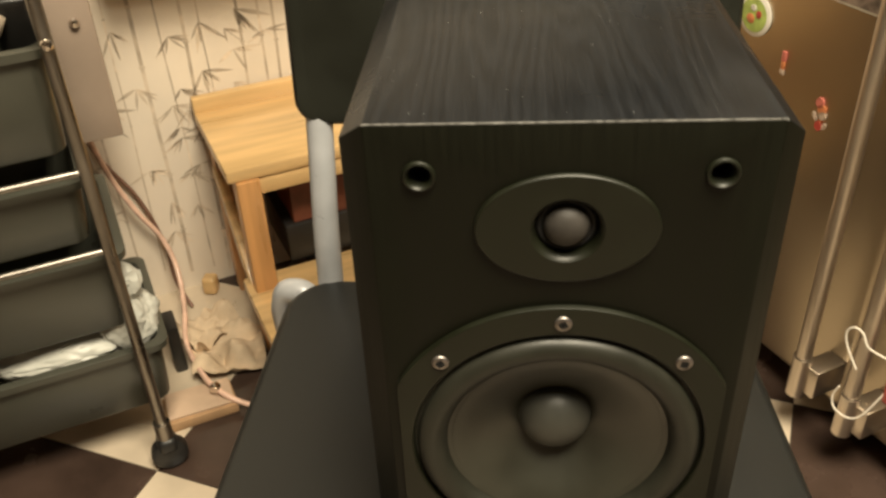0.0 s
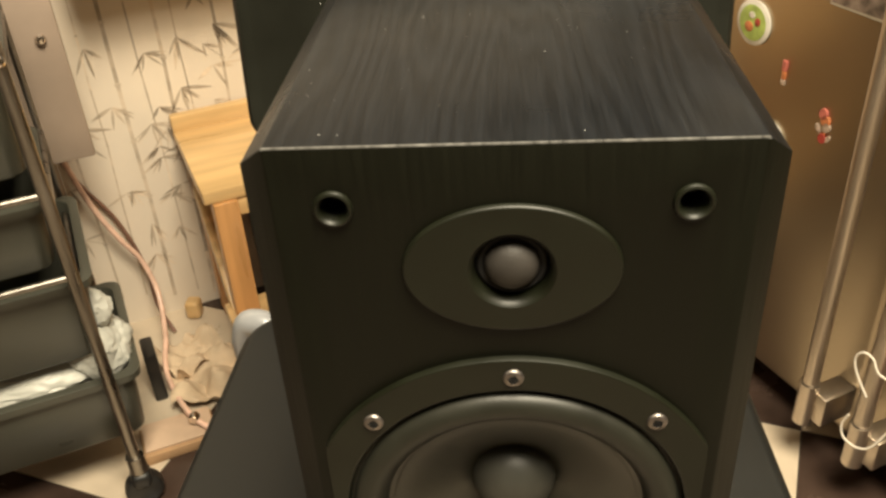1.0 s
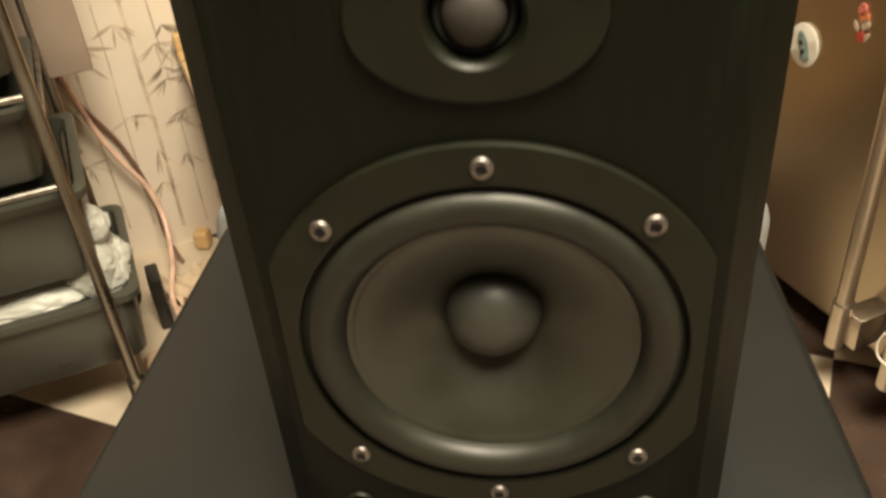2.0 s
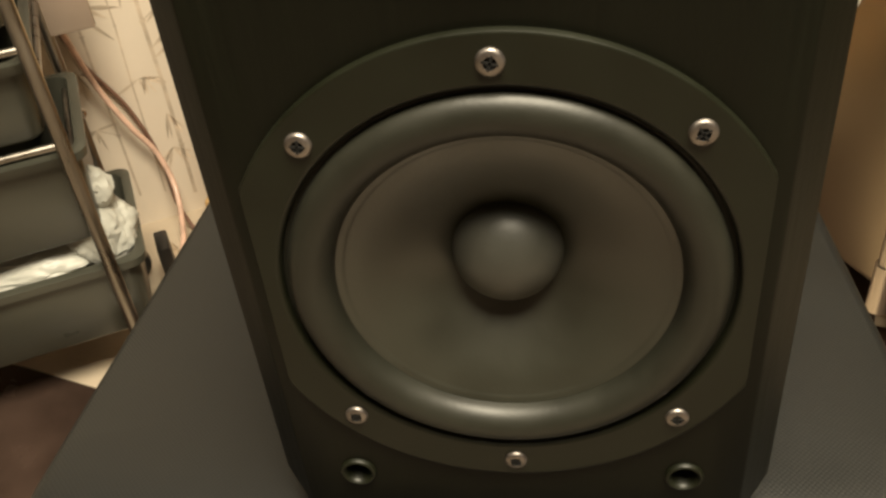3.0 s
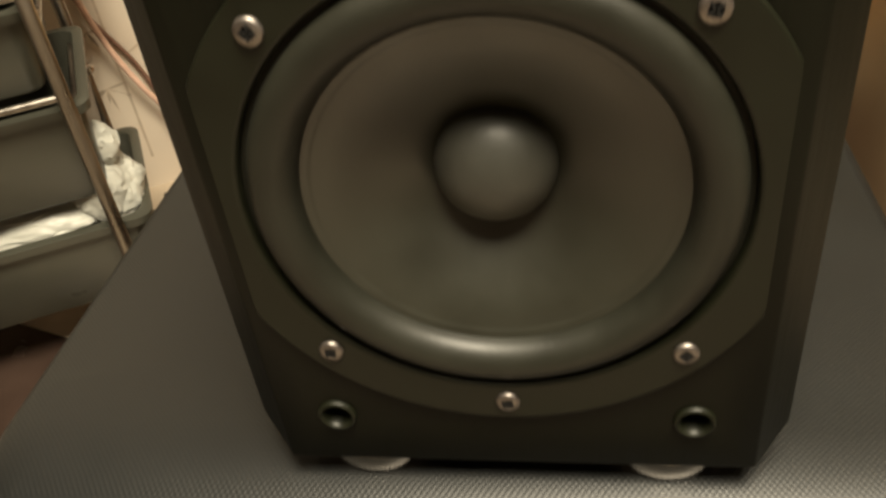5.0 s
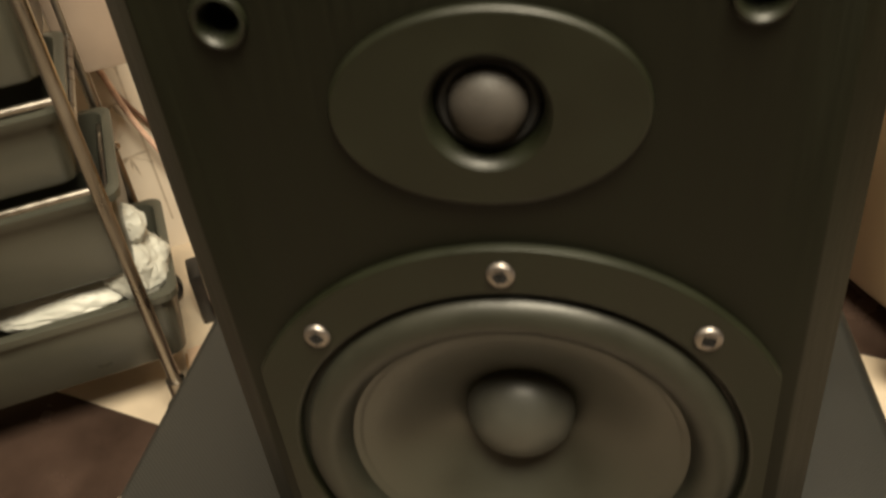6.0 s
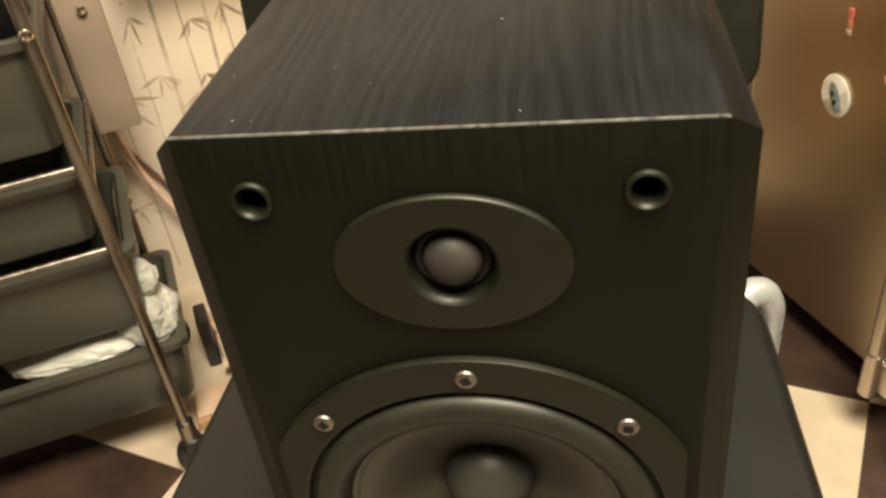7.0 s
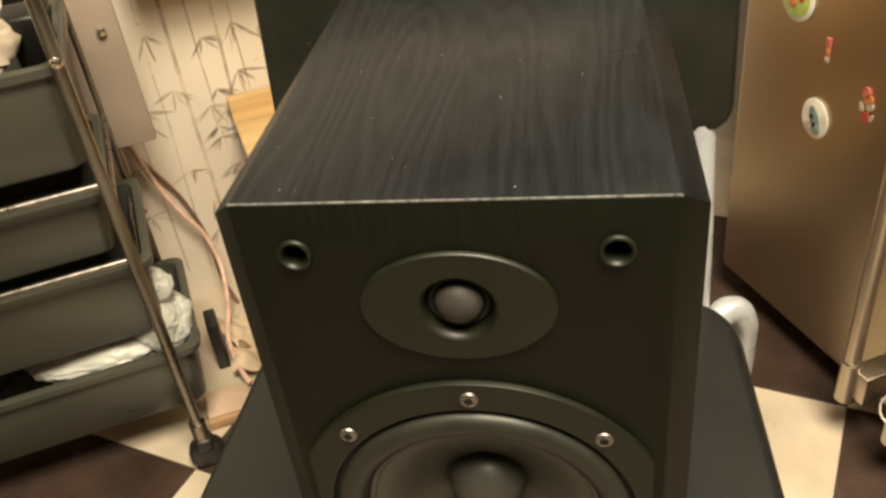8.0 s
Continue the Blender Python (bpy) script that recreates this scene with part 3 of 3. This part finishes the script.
# In the fridge's own axes x runs along the doors, -y points out of them.
fridge = thing("fridge", "tall stainless steel fridge with two doors and bar handles", "fridge", (F0.x, F0.y, 0), FTURN)
DOORS = ((-0.027, 0.338), (0.344, 0.70))
part("body", box((0.724, 0.56, 1.68), (0.335, 0.345, 0.9), 0.006), M_KICK, fridge, "dark grey cabinet body")
part("kick_plate", box((0.70, 0.5, 0.046), (0.341, 0.33, 0.026), 0.002), M_KICK, fridge, "recessed black kick plate")
for a, b in DOORS:
    door = part("door", box((b - a, 0.06, 1.69), ((a + b) / 2, 0.03, 0.05 + 0.845), 0.012, 4), M_STEEL, fridge, "brushed stainless steel door")
    inner = b if b < 0.4 else a
    hx = 0.302 if b < 0.4 else 0.382
    part("handle_bar", tube([(hx, -0.05, 0.142), (hx, -0.05, 1.3)], 0.0098, 28, smooth=False), M_BAR, door, "satin steel bar handle")
    for z, s in ((0.11, 1), (1.332, -1)):
        bm = tube([(hx, -0.05, z - 0.031), (hx, -0.05, z + 0.031)], 0.0122, 28, smooth=False)
        part("handle_end", bm, M_BAR, door, "steel end sleeve")
        part("handle_bracket", box((0.03, 0.049, 0.044), (hx + 0.012, -0.0245, z - 0.002), 0.003), M_BAR, door, "steel standoff")


def on_door(s, z, out=0.002):
    p = F0 + FD * s + Vector((FD.y, -FD.x, 0)) * out
    return (p.x, p.y, z)


def oval(a, b, thick, at=(0, 0, 0), seg=40):
    bm = lathe([(0.0, 0.0), (0.985, 0.0), (1.0, -thick * 0.3), (1.0, -thick * 0.7), (0.95, -thick), (0.0, -thick)], (0, 0, 0), seg)
    for v in bm.verts:
        v.co = Vector((v.co.x * a + at[0], v.co.y + at[1], v.co.z * b + at[2]))
    return bm


def magnet(name, label, s, z, tilt=0.0):
    ob = thing(name, label, "fridge magnet", on_door(s, z, 0.0002), FTURN, "magnets on the fridge")
    ob.matrix_basis = ob.matrix_basis @ pose(0, 0, 0, 0, tilt, 0)
    return ob


mg = magnet("round_magnet", "oval white fridge magnet with green and orange picture", 0.072, 0.512, 8)
part("plate", oval(0.028, 0.0275, 0.003), M_WHITE, mg)
part("picture", oval(0.0222, 0.0215, 0.0006, (0, -0.003, 0)), M_GREEN, mg, "lime green printed field")
part("picture_spot", oval(0.007, 0.006, 0.0006, (-0.004, -0.0036, -0.006)), M_ORANGE, mg, "orange spot")
part("picture_spot", oval(0.0045, 0.005, 0.0006, (0.008, -0.0036, 0.004)), M_RED, mg, "red spot")
part("picture_spot", oval(0.005, 0.004, 0.0006, (-0.003, -0.0036, 0.009)), M_WHITE, mg, "white spot")
mg = magnet("oval_magnet", "oval white fridge magnet with grey teal picture", 0.128, 0.378, -10)
part("plate", oval(0.0225, 0.026, 0.003), M_WHITE, mg)
for name_, mat, words, a, b, x, z, lean in (("picture", M_TEAL, "grey teal printed band", 0.0078, 0.0185, 0.0008, -0.001, -15), ("picture_spot", M_TEAL, "grey teal print", 0.0075, 0.006, 0.003, -0.0125, 0),
                                            ("picture_spot", M_BLACKBOX, "dark blot", 0.0032, 0.0026, -0.003, 0.0035, 20), ("picture_spot", M_BLACKBOX, "dark blot", 0.0028, 0.0038, 0.0, -0.0072, 35)):
    ob = part(name_, oval(a, b, 0.0006), mat, mg, words)
    ob.matrix_basis = pose(x, -0.003 if name_ == "picture" else (-0.0034 if mat is M_TEAL else -0.0038), z, 0, lean, 0)
mg = magnet("strip_magnet", "small red and white stick fridge magnet", 0.132, 0.472)
part("top", box((0.0075, 0.003, 0.013), (0, -0.0015, 0.006), 0.001), M_ROSE, mg)
part("middle", box((0.006, 0.0028, 0.011), (0.0005, -0.0014, -0.006), 0.001), M_ORANGE, mg)
part("end", box((0.007, 0.003, 0.007), (0.0005, -0.0015, -0.0145), 0.001), M_PALE, mg)
mg = magnet("flower_magnet", "small orange and red flower fridge magnet", 0.206, 0.428, -12)
for kind_, mat, a, b, x, z, lean in (("petal", M_ROSE, 0.0062, 0.0068, -0.002, 0.0165, 0), ("petal", M_ORANGE, 0.0065, 0.0062, 0.001, 0.0085, 20), ("petal", M_PALE, 0.0052, 0.0058, 0.0025, 0.001, 10), ("petal", M_RED, 0.0058, 0.0062, -0.004, -0.0125, 0),
                                      ("leaf", M_PALE, 0.0026, 0.0062, -0.0105, -0.0015, -25), ("leaf", M_PALE, 0.003, 0.0052, 0.0032, -0.0125, 35), ("stem", M_ORANGE, 0.0015, 0.0075, -0.0005, -0.006, 15)):
    ob = part(kind_, oval(a, b, 0.003 if kind_ == "petal" else 0.0024), mat, mg)
    ob.matrix_basis = pose(x, 0, z, 0, lean, 0)
ph = magnet("photo_print", "faded small photo print stuck on the fridge", 0.222, 0.6)
part("sheet", box((0.085, 0.0012, 0.07), (0, -0.0006, 0.0), 0.0004), M_WHITE, ph)
part("image", box((0.079, 0.0006, 0.064), (0, -0.0014, 0.0), 0.0002), M_PHOTO, ph, "mottled brown and grey image")

# String looped round the second handle with a red tag.
P = lambda s, z, o: on_door(s, z, o)
string = tagged(finish("string_loop", tube([P(0.392, 0.2, 0.071), P(0.376, 0.225, 0.075), P(0.371, 0.243, 0.076), P(0.378, 0.254, 0.074), P(0.388, 0.25, 0.07), P(0.398, 0.238, 0.07), P(0.412, 0.23, 0.06),
                                            P(0.426, 0.225, 0.05), P(0.428, 0.2, 0.05), P(0.421, 0.171, 0.056), P(0.411, 0.138, 0.066), P(0.398, 0.128, 0.072), P(0.38, 0.13, 0.074), P(0.374, 0.145, 0.074), P(0.378, 0.162, 0.072)], 0.0013, 8), M_STRING),
                "white string looped round a fridge handle", "string")
tag = thing("red_tag", "red plastic tag hanging on the fridge handle", "tag", on_door(0.432, 0.19, 0.05), FTURN)
part("tag_body", box((0.022, 0.012, 0.046), (0, 0, 0), 0.005, 3), M_RED, tag)
part("tag_clip", box((0.008, 0.008, 0.018), (-0.004, 0, 0.03), 0.002), M_RED, tag)


# ---- the trolley ----
trolley = thing("storage_trolley", "chrome tube storage trolley with grey plastic bins", "trolley", uv(-0.365, 0.808), TURN_W)
TU, TV = -0.365, 0.808
TW, TD = 0.18, 0.13
for su in (-1, 1):
    for sv in (-1, 1):
        px, py = su * TW, sv * TD
        part("post", tube([(px, py, 0.055), (px, py, 0.78)], 0.0074, 20, smooth=False), M_POST, trolley, "worn chrome tube post")
        caster = part("caster", lathe([(0.0, -0.011), (0.019, -0.011), (0.0235, -0.008), (0.0245, 0.0), (0.0235, 0.008), (0.019, 0.011), (0.0, 0.011)], (px, py, 0.0245), 28), M_CASTER, trolley, "black twin caster wheel")
        part("caster_hood", box((0.026, 0.03, 0.024), (px, py, 0.043), 0.008, 3), M_CASTER, caster)
        part("caster_sleeve", tube([(px, py, 0.05), (px, py, 0.08)], 0.0112, 20, smooth=False), M_POST, caster)


def bin_shell(rim_z, low_z, more):
    """Open tapered tub with a folded rim."""
    bm = bmesh.new()
    hx, hy = TW + more, TD - 0.026

    def ring(x, y, z, r=0.018):
        out = []
        for sx, sy, a0 in ((1, -1, -90), (1, 1, 0), (-1, 1, 90), (-1, -1, 180)):
            for k in range(5):
                a = radians(a0 + 90 * k / 4)
                out.append(bm.verts.new((sx * (x - r) + r * math.cos(a), sy * (y - r) + r * math.sin(a), z)))
        return out

    t = 0.012
    rows = [ring(hx - t, hy - t, low_z), ring(hx - t + 0.003, hy - t + 0.003, low_z + 0.004), ring(hx - 0.003, hy - 0.003, rim_z - 0.012), ring(hx + 0.005, hy + 0.005, rim_z - 0.011), ring(hx + 0.006, hy + 0.006, rim_z - 0.001),
            ring(hx + 0.004, hy + 0.004, rim_z), ring(hx - 0.005, hy - 0.005, rim_z), ring(hx - 0.006, hy - 0.006, rim_z - 0.003), ring(hx - t - 0.003, hy - t - 0.003, low_z + 0.005)]
    for a, b in zip(rows, rows[1:]):
        for i in range(len(a)):
            j = (i + 1) % len(a)
            bm.faces.new((a[i], a[j], b[j], b[i]))
    bm.faces.new(rows[0])
    bm.faces.new(rows[-1])
    return bm


for z in (0.357, 0.46):
    part("rail", tube([(-TW, -TD, z), (TW, -TD, z)], 0.0042, 10, smooth=False), M_POST, trolley, "thin chrome front rail")
BINS = ((0.19, 0.085, 0.032), (0.335, 0.222, 0.012), (0.44, 0.352, -0.006), (0.595, 0.468, -0.002))
for rim_z, low_z, more in BINS:
    part("bin", bin_shell(rim_z, low_z, more), M_BIN, trolley, "grey plastic bin with a folded rim")
    for sv in (-1, 1):
        part("rail", tube([(sv * TW, -TD, rim_z - 0.018), (sv * TW, TD, rim_z - 0.018)], 0.0045, 10, smooth=False), M_POST, trolley, "chrome end rail")
    if rim_z > 0.5 or 0.3 < rim_z < 0.4:
        part("bolt", lathe([(0.0, -0.006), (0.004, -0.0055), (0.0062, -0.003), (0.0066, 0.0), (0.0, 0.0)], (TW + (0.034 if rim_z > 0.5 else 0.006), TD - 0.009, 0.538 if rim_z > 0.5 else 0.271), 16), M_CHROME, trolley, "bright round bolt head")
part("bolt", lathe([(0.0, -0.006), (0.004, -0.0055), (0.0062, -0.003), (0.0066, 0.0), (0.0, 0.0)], (TW, -TD - 0.009, 0.607), 16), M_CHROME, trolley, "bright round bolt head")

# Separate paler panel stands in for the top bin's lit end side.
part("end_panel", box((0.075, 0.012, 0.235), (0.2, 0.13, 0.49), 0.004), M_PANEL, trolley, "brownish panel for the top bin's end side, coloured as lit")


def bay(u, v, z):
    """A place inside the trolley, along its bins."""
    return uv(u + TU + 0.4, v + TV - 0.81, z)


bag = tagged(finish("plastic_bag", crumpled((0.04, 0.045, 0.042), bay(-0.224, 0.765, 0.2), 3, 5, 0.17, 0.4), M_BAG), "crumpled clear white plastic bag in the bottom bin", "plastic bag", group="bags in the trolley")
tagged(finish("plastic_bag", crumpled((0.095, 0.045, 0.026), bay(-0.315, 0.765, 0.182), 8, 5, 0.17, 0.3), M_BAG), "flat crumpled clear plastic bag in the bottom bin", "plastic bag", group="bags in the trolley")
tagged(finish("plastic_bag", crumpled((0.023, 0.02, 0.026), bay(-0.218, 0.756, 0.262), 17, 4, 0.25, 0.2), M_BAG), "knotted white plastic bag on top of the others", "plastic bag", group="bags in the trolley")
tagged(finish("beige_bag", crumpled((0.055, 0.04, 0.035), bay(-0.315, 0.757, 0.615), 12, 4, 0.22, 0.2), M_BEIGE), "beige cloth bag in the top bin", "cloth bag")
for k, (uu, vv, zz) in enumerate(((-0.245, 0.775, 0.6), (-0.25, 0.845, 0.61), (-0.36, 0.87, 0.62))):
    tagged(finish("black_case", box((0.045, 0.035, 0.08), bay(uu, vv, zz), 0.008, 3, Matrix.Rotation(0.4 + k, 4, "Z") @ Matrix.Rotation(0.3, 4, "X")), M_BLACKBOX), "small black plastic case in the top bin", "case", group="cases in the trolley")


# ---- the step stool ----
stool = thing("step_stool", "varnished pine step stool with a raised back lip", "stool", (-0.382, 0.736, 0), TURN_W)
SW, SD = 0.40, 0.228
part("top", box((SW + 0.02, SD - 0.012, 0.02), (SW / 2, SD / 2 + 0.011, 0.316), 0.004), M_PINE, stool, "pale pine top board")
part("back_lip", box((SW + 0.02, 0.018, 0.034), (SW / 2, SD + 0.004, 0.333), 0.004), M_PINE, stool, "raised pine lip")
for x in (0.018, SW - 0.018):
    part("leg", box((0.034, 0.034, 0.305), (x, 0.03, 0.1535), 0.003), M_PINE_END, stool)
    part("leg", box((0.034, 0.034, 0.305), (x, SD - 0.02, 0.1535), 0.003), M_PINE_END, stool)
    part("side_panel", box((0.014, SD - 0.074, 0.26), (x + 0.004, SD / 2 + 0.006, 0.176), 0.002), M_PINE_END, stool, "solid pine side panel")
    part("side_brace", box((0.016, 0.27, 0.03), (x - 0.012 if x < 0.1 else x + 0.018, SD / 2 - 0.01, 0.15), 0.002, turn=Matrix.Rotation(radians(38), 4, "X")), M_PINE, stool, "slanting pine brace")
    part("step_bearer", box((0.02, 0.2, 0.04), (x, 0.01, 0.08), 0.002), M_PINE, stool)
part("front_apron", box((SW - 0.07, 0.018, 0.028), (SW / 2, 0.03, 0.292), 0.002), M_PINE, stool)
part("lower_step", box((SW + 0.02, 0.16, 0.018), (SW / 2, -0.02, 0.109), 0.004), M_PINE, stool, "lower pine step")
sx = lambda x, y, z: tuple(Matrix.Translation((-0.382, 0.736, 0)) @ ROT_W @ Vector((x, y, z)))
tagged(finish("red_box", box((0.27, 0.12, 0.075), sx(0.22, 0.13, 0.2225), 0.003, turn=ROT_W), M_REDBOX), "dark red cardboard box inside the step stool", "box")
tagged(finish("black_box", box((0.29, 0.13, 0.066), sx(0.215, 0.13, 0.152), 0.004, turn=ROT_W), M_BLACKBOX), "flat black plastic case inside the step stool", "box")

# ---- the shade block on the wall ----
# Added dark ribbed block in place of the brown shadow high on the wall.
heater = thing("wall_shade_block", "dark ribbed block added for the brown shadow on the papered wall", "heater", uv(0.28, V1), TURN_W, kind="structure")
part("casing", box((0.78, 0.05, 0.5), (0, -0.075, 0.84), 0.006), M_SHADEBLOCK, heater)
for k in range(60):
    part("rib", box((0.006, 0.012, 0.022), (-0.383 + k * 0.013, -0.104, 0.582), 0.001, 1), M_WHITE if k % 2 else M_SHADEBLOCK, heater)
for x in (-0.3, 0.3):
    part("bracket", box((0.03, 0.052, 0.04), (x, -0.0255, 0.85), 0.003), M_SHADEBLOCK, heater)

# ---- loose things on the floor ----
cable = tagged(finish("speaker_cable", tube([uv(-0.186, 1.045, 0.42), uv(-0.178, 1.045, 0.35), uv(-0.168, 1.045, 0.295), uv(-0.153, 1.045, 0.235), uv(-0.132, 1.045, 0.18), uv(-0.109, 1.045, 0.13), uv(-0.099, 1.02, 0.08),
                                              uv(-0.106, 0.965, 0.04), uv(-0.119, 0.9, 0.03), uv(-0.117, 0.839, 0.03), uv(-0.102, 0.768, 0.03), uv(-0.065, 0.73, 0.014), uv(-0.02, 0.715, 0.007)], 0.0042, 12), M_CORD),
               "pinkish copper speaker cable hanging down to the floor", "cable")
tagged(finish("brown_cable", tube([uv(-0.19, 1.06, 0.5), uv(-0.196, 1.066, 0.4), uv(-0.17, 1.066, 0.29), uv(-0.128, 1.066, 0.2), uv(-0.106, 1.062, 0.11), uv(-0.104, 1.05, 0.04), uv(-0.09, 1.01, 0.006)], 0.003, 8), M_DARKCORD),
       "thin brown cable against the papered wall", "cable")


def sheet(size, at, seed, lift, turn):
    """A crumpled sheet with thickness."""
    bm = bmesh.new()
    bmesh.ops.create_grid(bm, x_segments=26, y_segments=26, size=0.5)
    off = Vector((seed * 3.1, seed * 5.7, seed))
    for v in bm.verts:
        h = abs(noise.noise(v.co * 2.2 + off)) + 0.22 * abs(noise.noise(v.co * 6 + off))
        v.co = Vector((v.co.x * size[0], v.co.y * size[1], 0.002 + h * lift))
    bmesh.ops.solidify(bm, geom=bm.faces[:], thickness=0.0012)
    bmesh.ops.transform(bm, matrix=Matrix.Translation(at) @ Matrix.Rotation(turn, 4, "Z"), verts=bm.verts[:])
    return bm


tagged(finish("paper_sheet", sheet((0.11, 0.1), (-0.445, 0.735, 0.004), 2, 0.05, 0.3), M_NEWS), "crumpled cream packing paper on the floor", "paper")
tagged(finish("paper_sheet", sheet((0.1, 0.08), (-0.487, 0.79, 0.006), 6, 0.06, 0.9), M_NEWS), "crumpled cream packing paper by the wall", "paper")
tagged(finish("cardboard_box", box((0.1, 0.06, 0.016), (-0.461, 0.624, 0.0082), 0.002, turn=ROT_W), M_CARD), "flat orange-brown cardboard box on the floor", "box")
tagged(finish("cardboard_piece", box((0.094, 0.054, 0.004), (-0.462, 0.627, 0.0186), 0.001, turn=Matrix.Rotation(0.44, 4, "Z") @ Matrix.Rotation(0.02, 4, "X")), M_CARDTOP), "pale pinkish card on the flat cardboard box", "cardboard")
tagged(finish("yellow_block", box((0.024, 0.026, 0.032), uv(-0.05, 1.045, 0.0168), 0.006, 3), M_PINE), "small yellowish wooden block by the wall", "block")
# Added black block: darkens the gap beside the trolley, where shade falls.
tagged(finish("black_box", box((0.018, 0.05, 0.085), uv(-0.136, 0.885, 0.0425), 0.003, turn=ROT_W), M_BLACKBOX), "narrow black block added for the shaded gap beside the trolley", "box")
clip = thing("cable_clip", "small bright metal clip on the speaker cable", "clip", uv(-0.102, 0.766, 0.032))
part("clip_body", lathe([(0.0, -0.006), (0.0065, -0.006), (0.0075, -0.004), (0.0075, 0.004), (0.0065, 0.006), (0.0, 0.006)], (0, 0, 0), 20), M_CHROME, clip)

# ---- floor tiles ----
TILE, FT = 0.40, radians(-18)
e1, e2 = Vector((math.cos(FT), math.sin(FT), 0)), Vector((-math.sin(FT), math.cos(FT), 0))
corner = Vector((-0.492, 0.508, 0))
proto = {}
for nm, mat in (("light", M_TILE_L), ("dark", M_TILE_D)):
    bm = box((TILE - 0.0012, TILE - 0.0012, 0.006), (0, 0, -0.003), 0.0008, 1)
    me = bpy.data.meshes.new("tile")
    bm.to_mesh(me)
    bm.free()
    me.materials.append(mat)
    proto[nm] = me
CUTS = ((U, U1 + 0.05), (-U, -U0 + 0.05), (V, V1 + 0.05), (-V, -V0 + 0.05))
for i in range(-12, 13):
    for j in range(-14, 8):
        c = corner + e1 * (i + 0.5) * TILE + e2 * (j + 0.5) * TILE
        spot = Matrix.Translation(c) @ Matrix.Rotation(FT, 4, "Z")
        over = [far - c.dot(axis) for axis, far in CUTS]
        if min(over) < -TILE * 0.72:
            continue
        me = proto["light" if (i + j) % 2 else "dark"]
        if min(over) < TILE * 0.72:
            # A tile that meets a wall is cut along it.
            bm = bmesh.new()
            bm.from_mesh(me)
            back = spot.to_3x3().inverted()
            for (axis, far), gap in zip(CUTS, over):
                way = back @ axis
                bmesh.ops.bisect_plane(bm, geom=bm.verts[:] + bm.edges[:] + bm.faces[:], plane_co=way * gap, plane_no=way, clear_outer=True)
            if len(bm.faces) < 3:
                bm.free()
                continue
            mat = me.materials[0]
            me = bpy.data.meshes.new("tile")
            bm.to_mesh(me)
            bm.free()
            me.materials.append(mat)
        ob = new("tile", me)
        ob.parent = floor
        ob.matrix_parent_inverse = floor.matrix_basis.inverted()
        ob.matrix_basis = spot
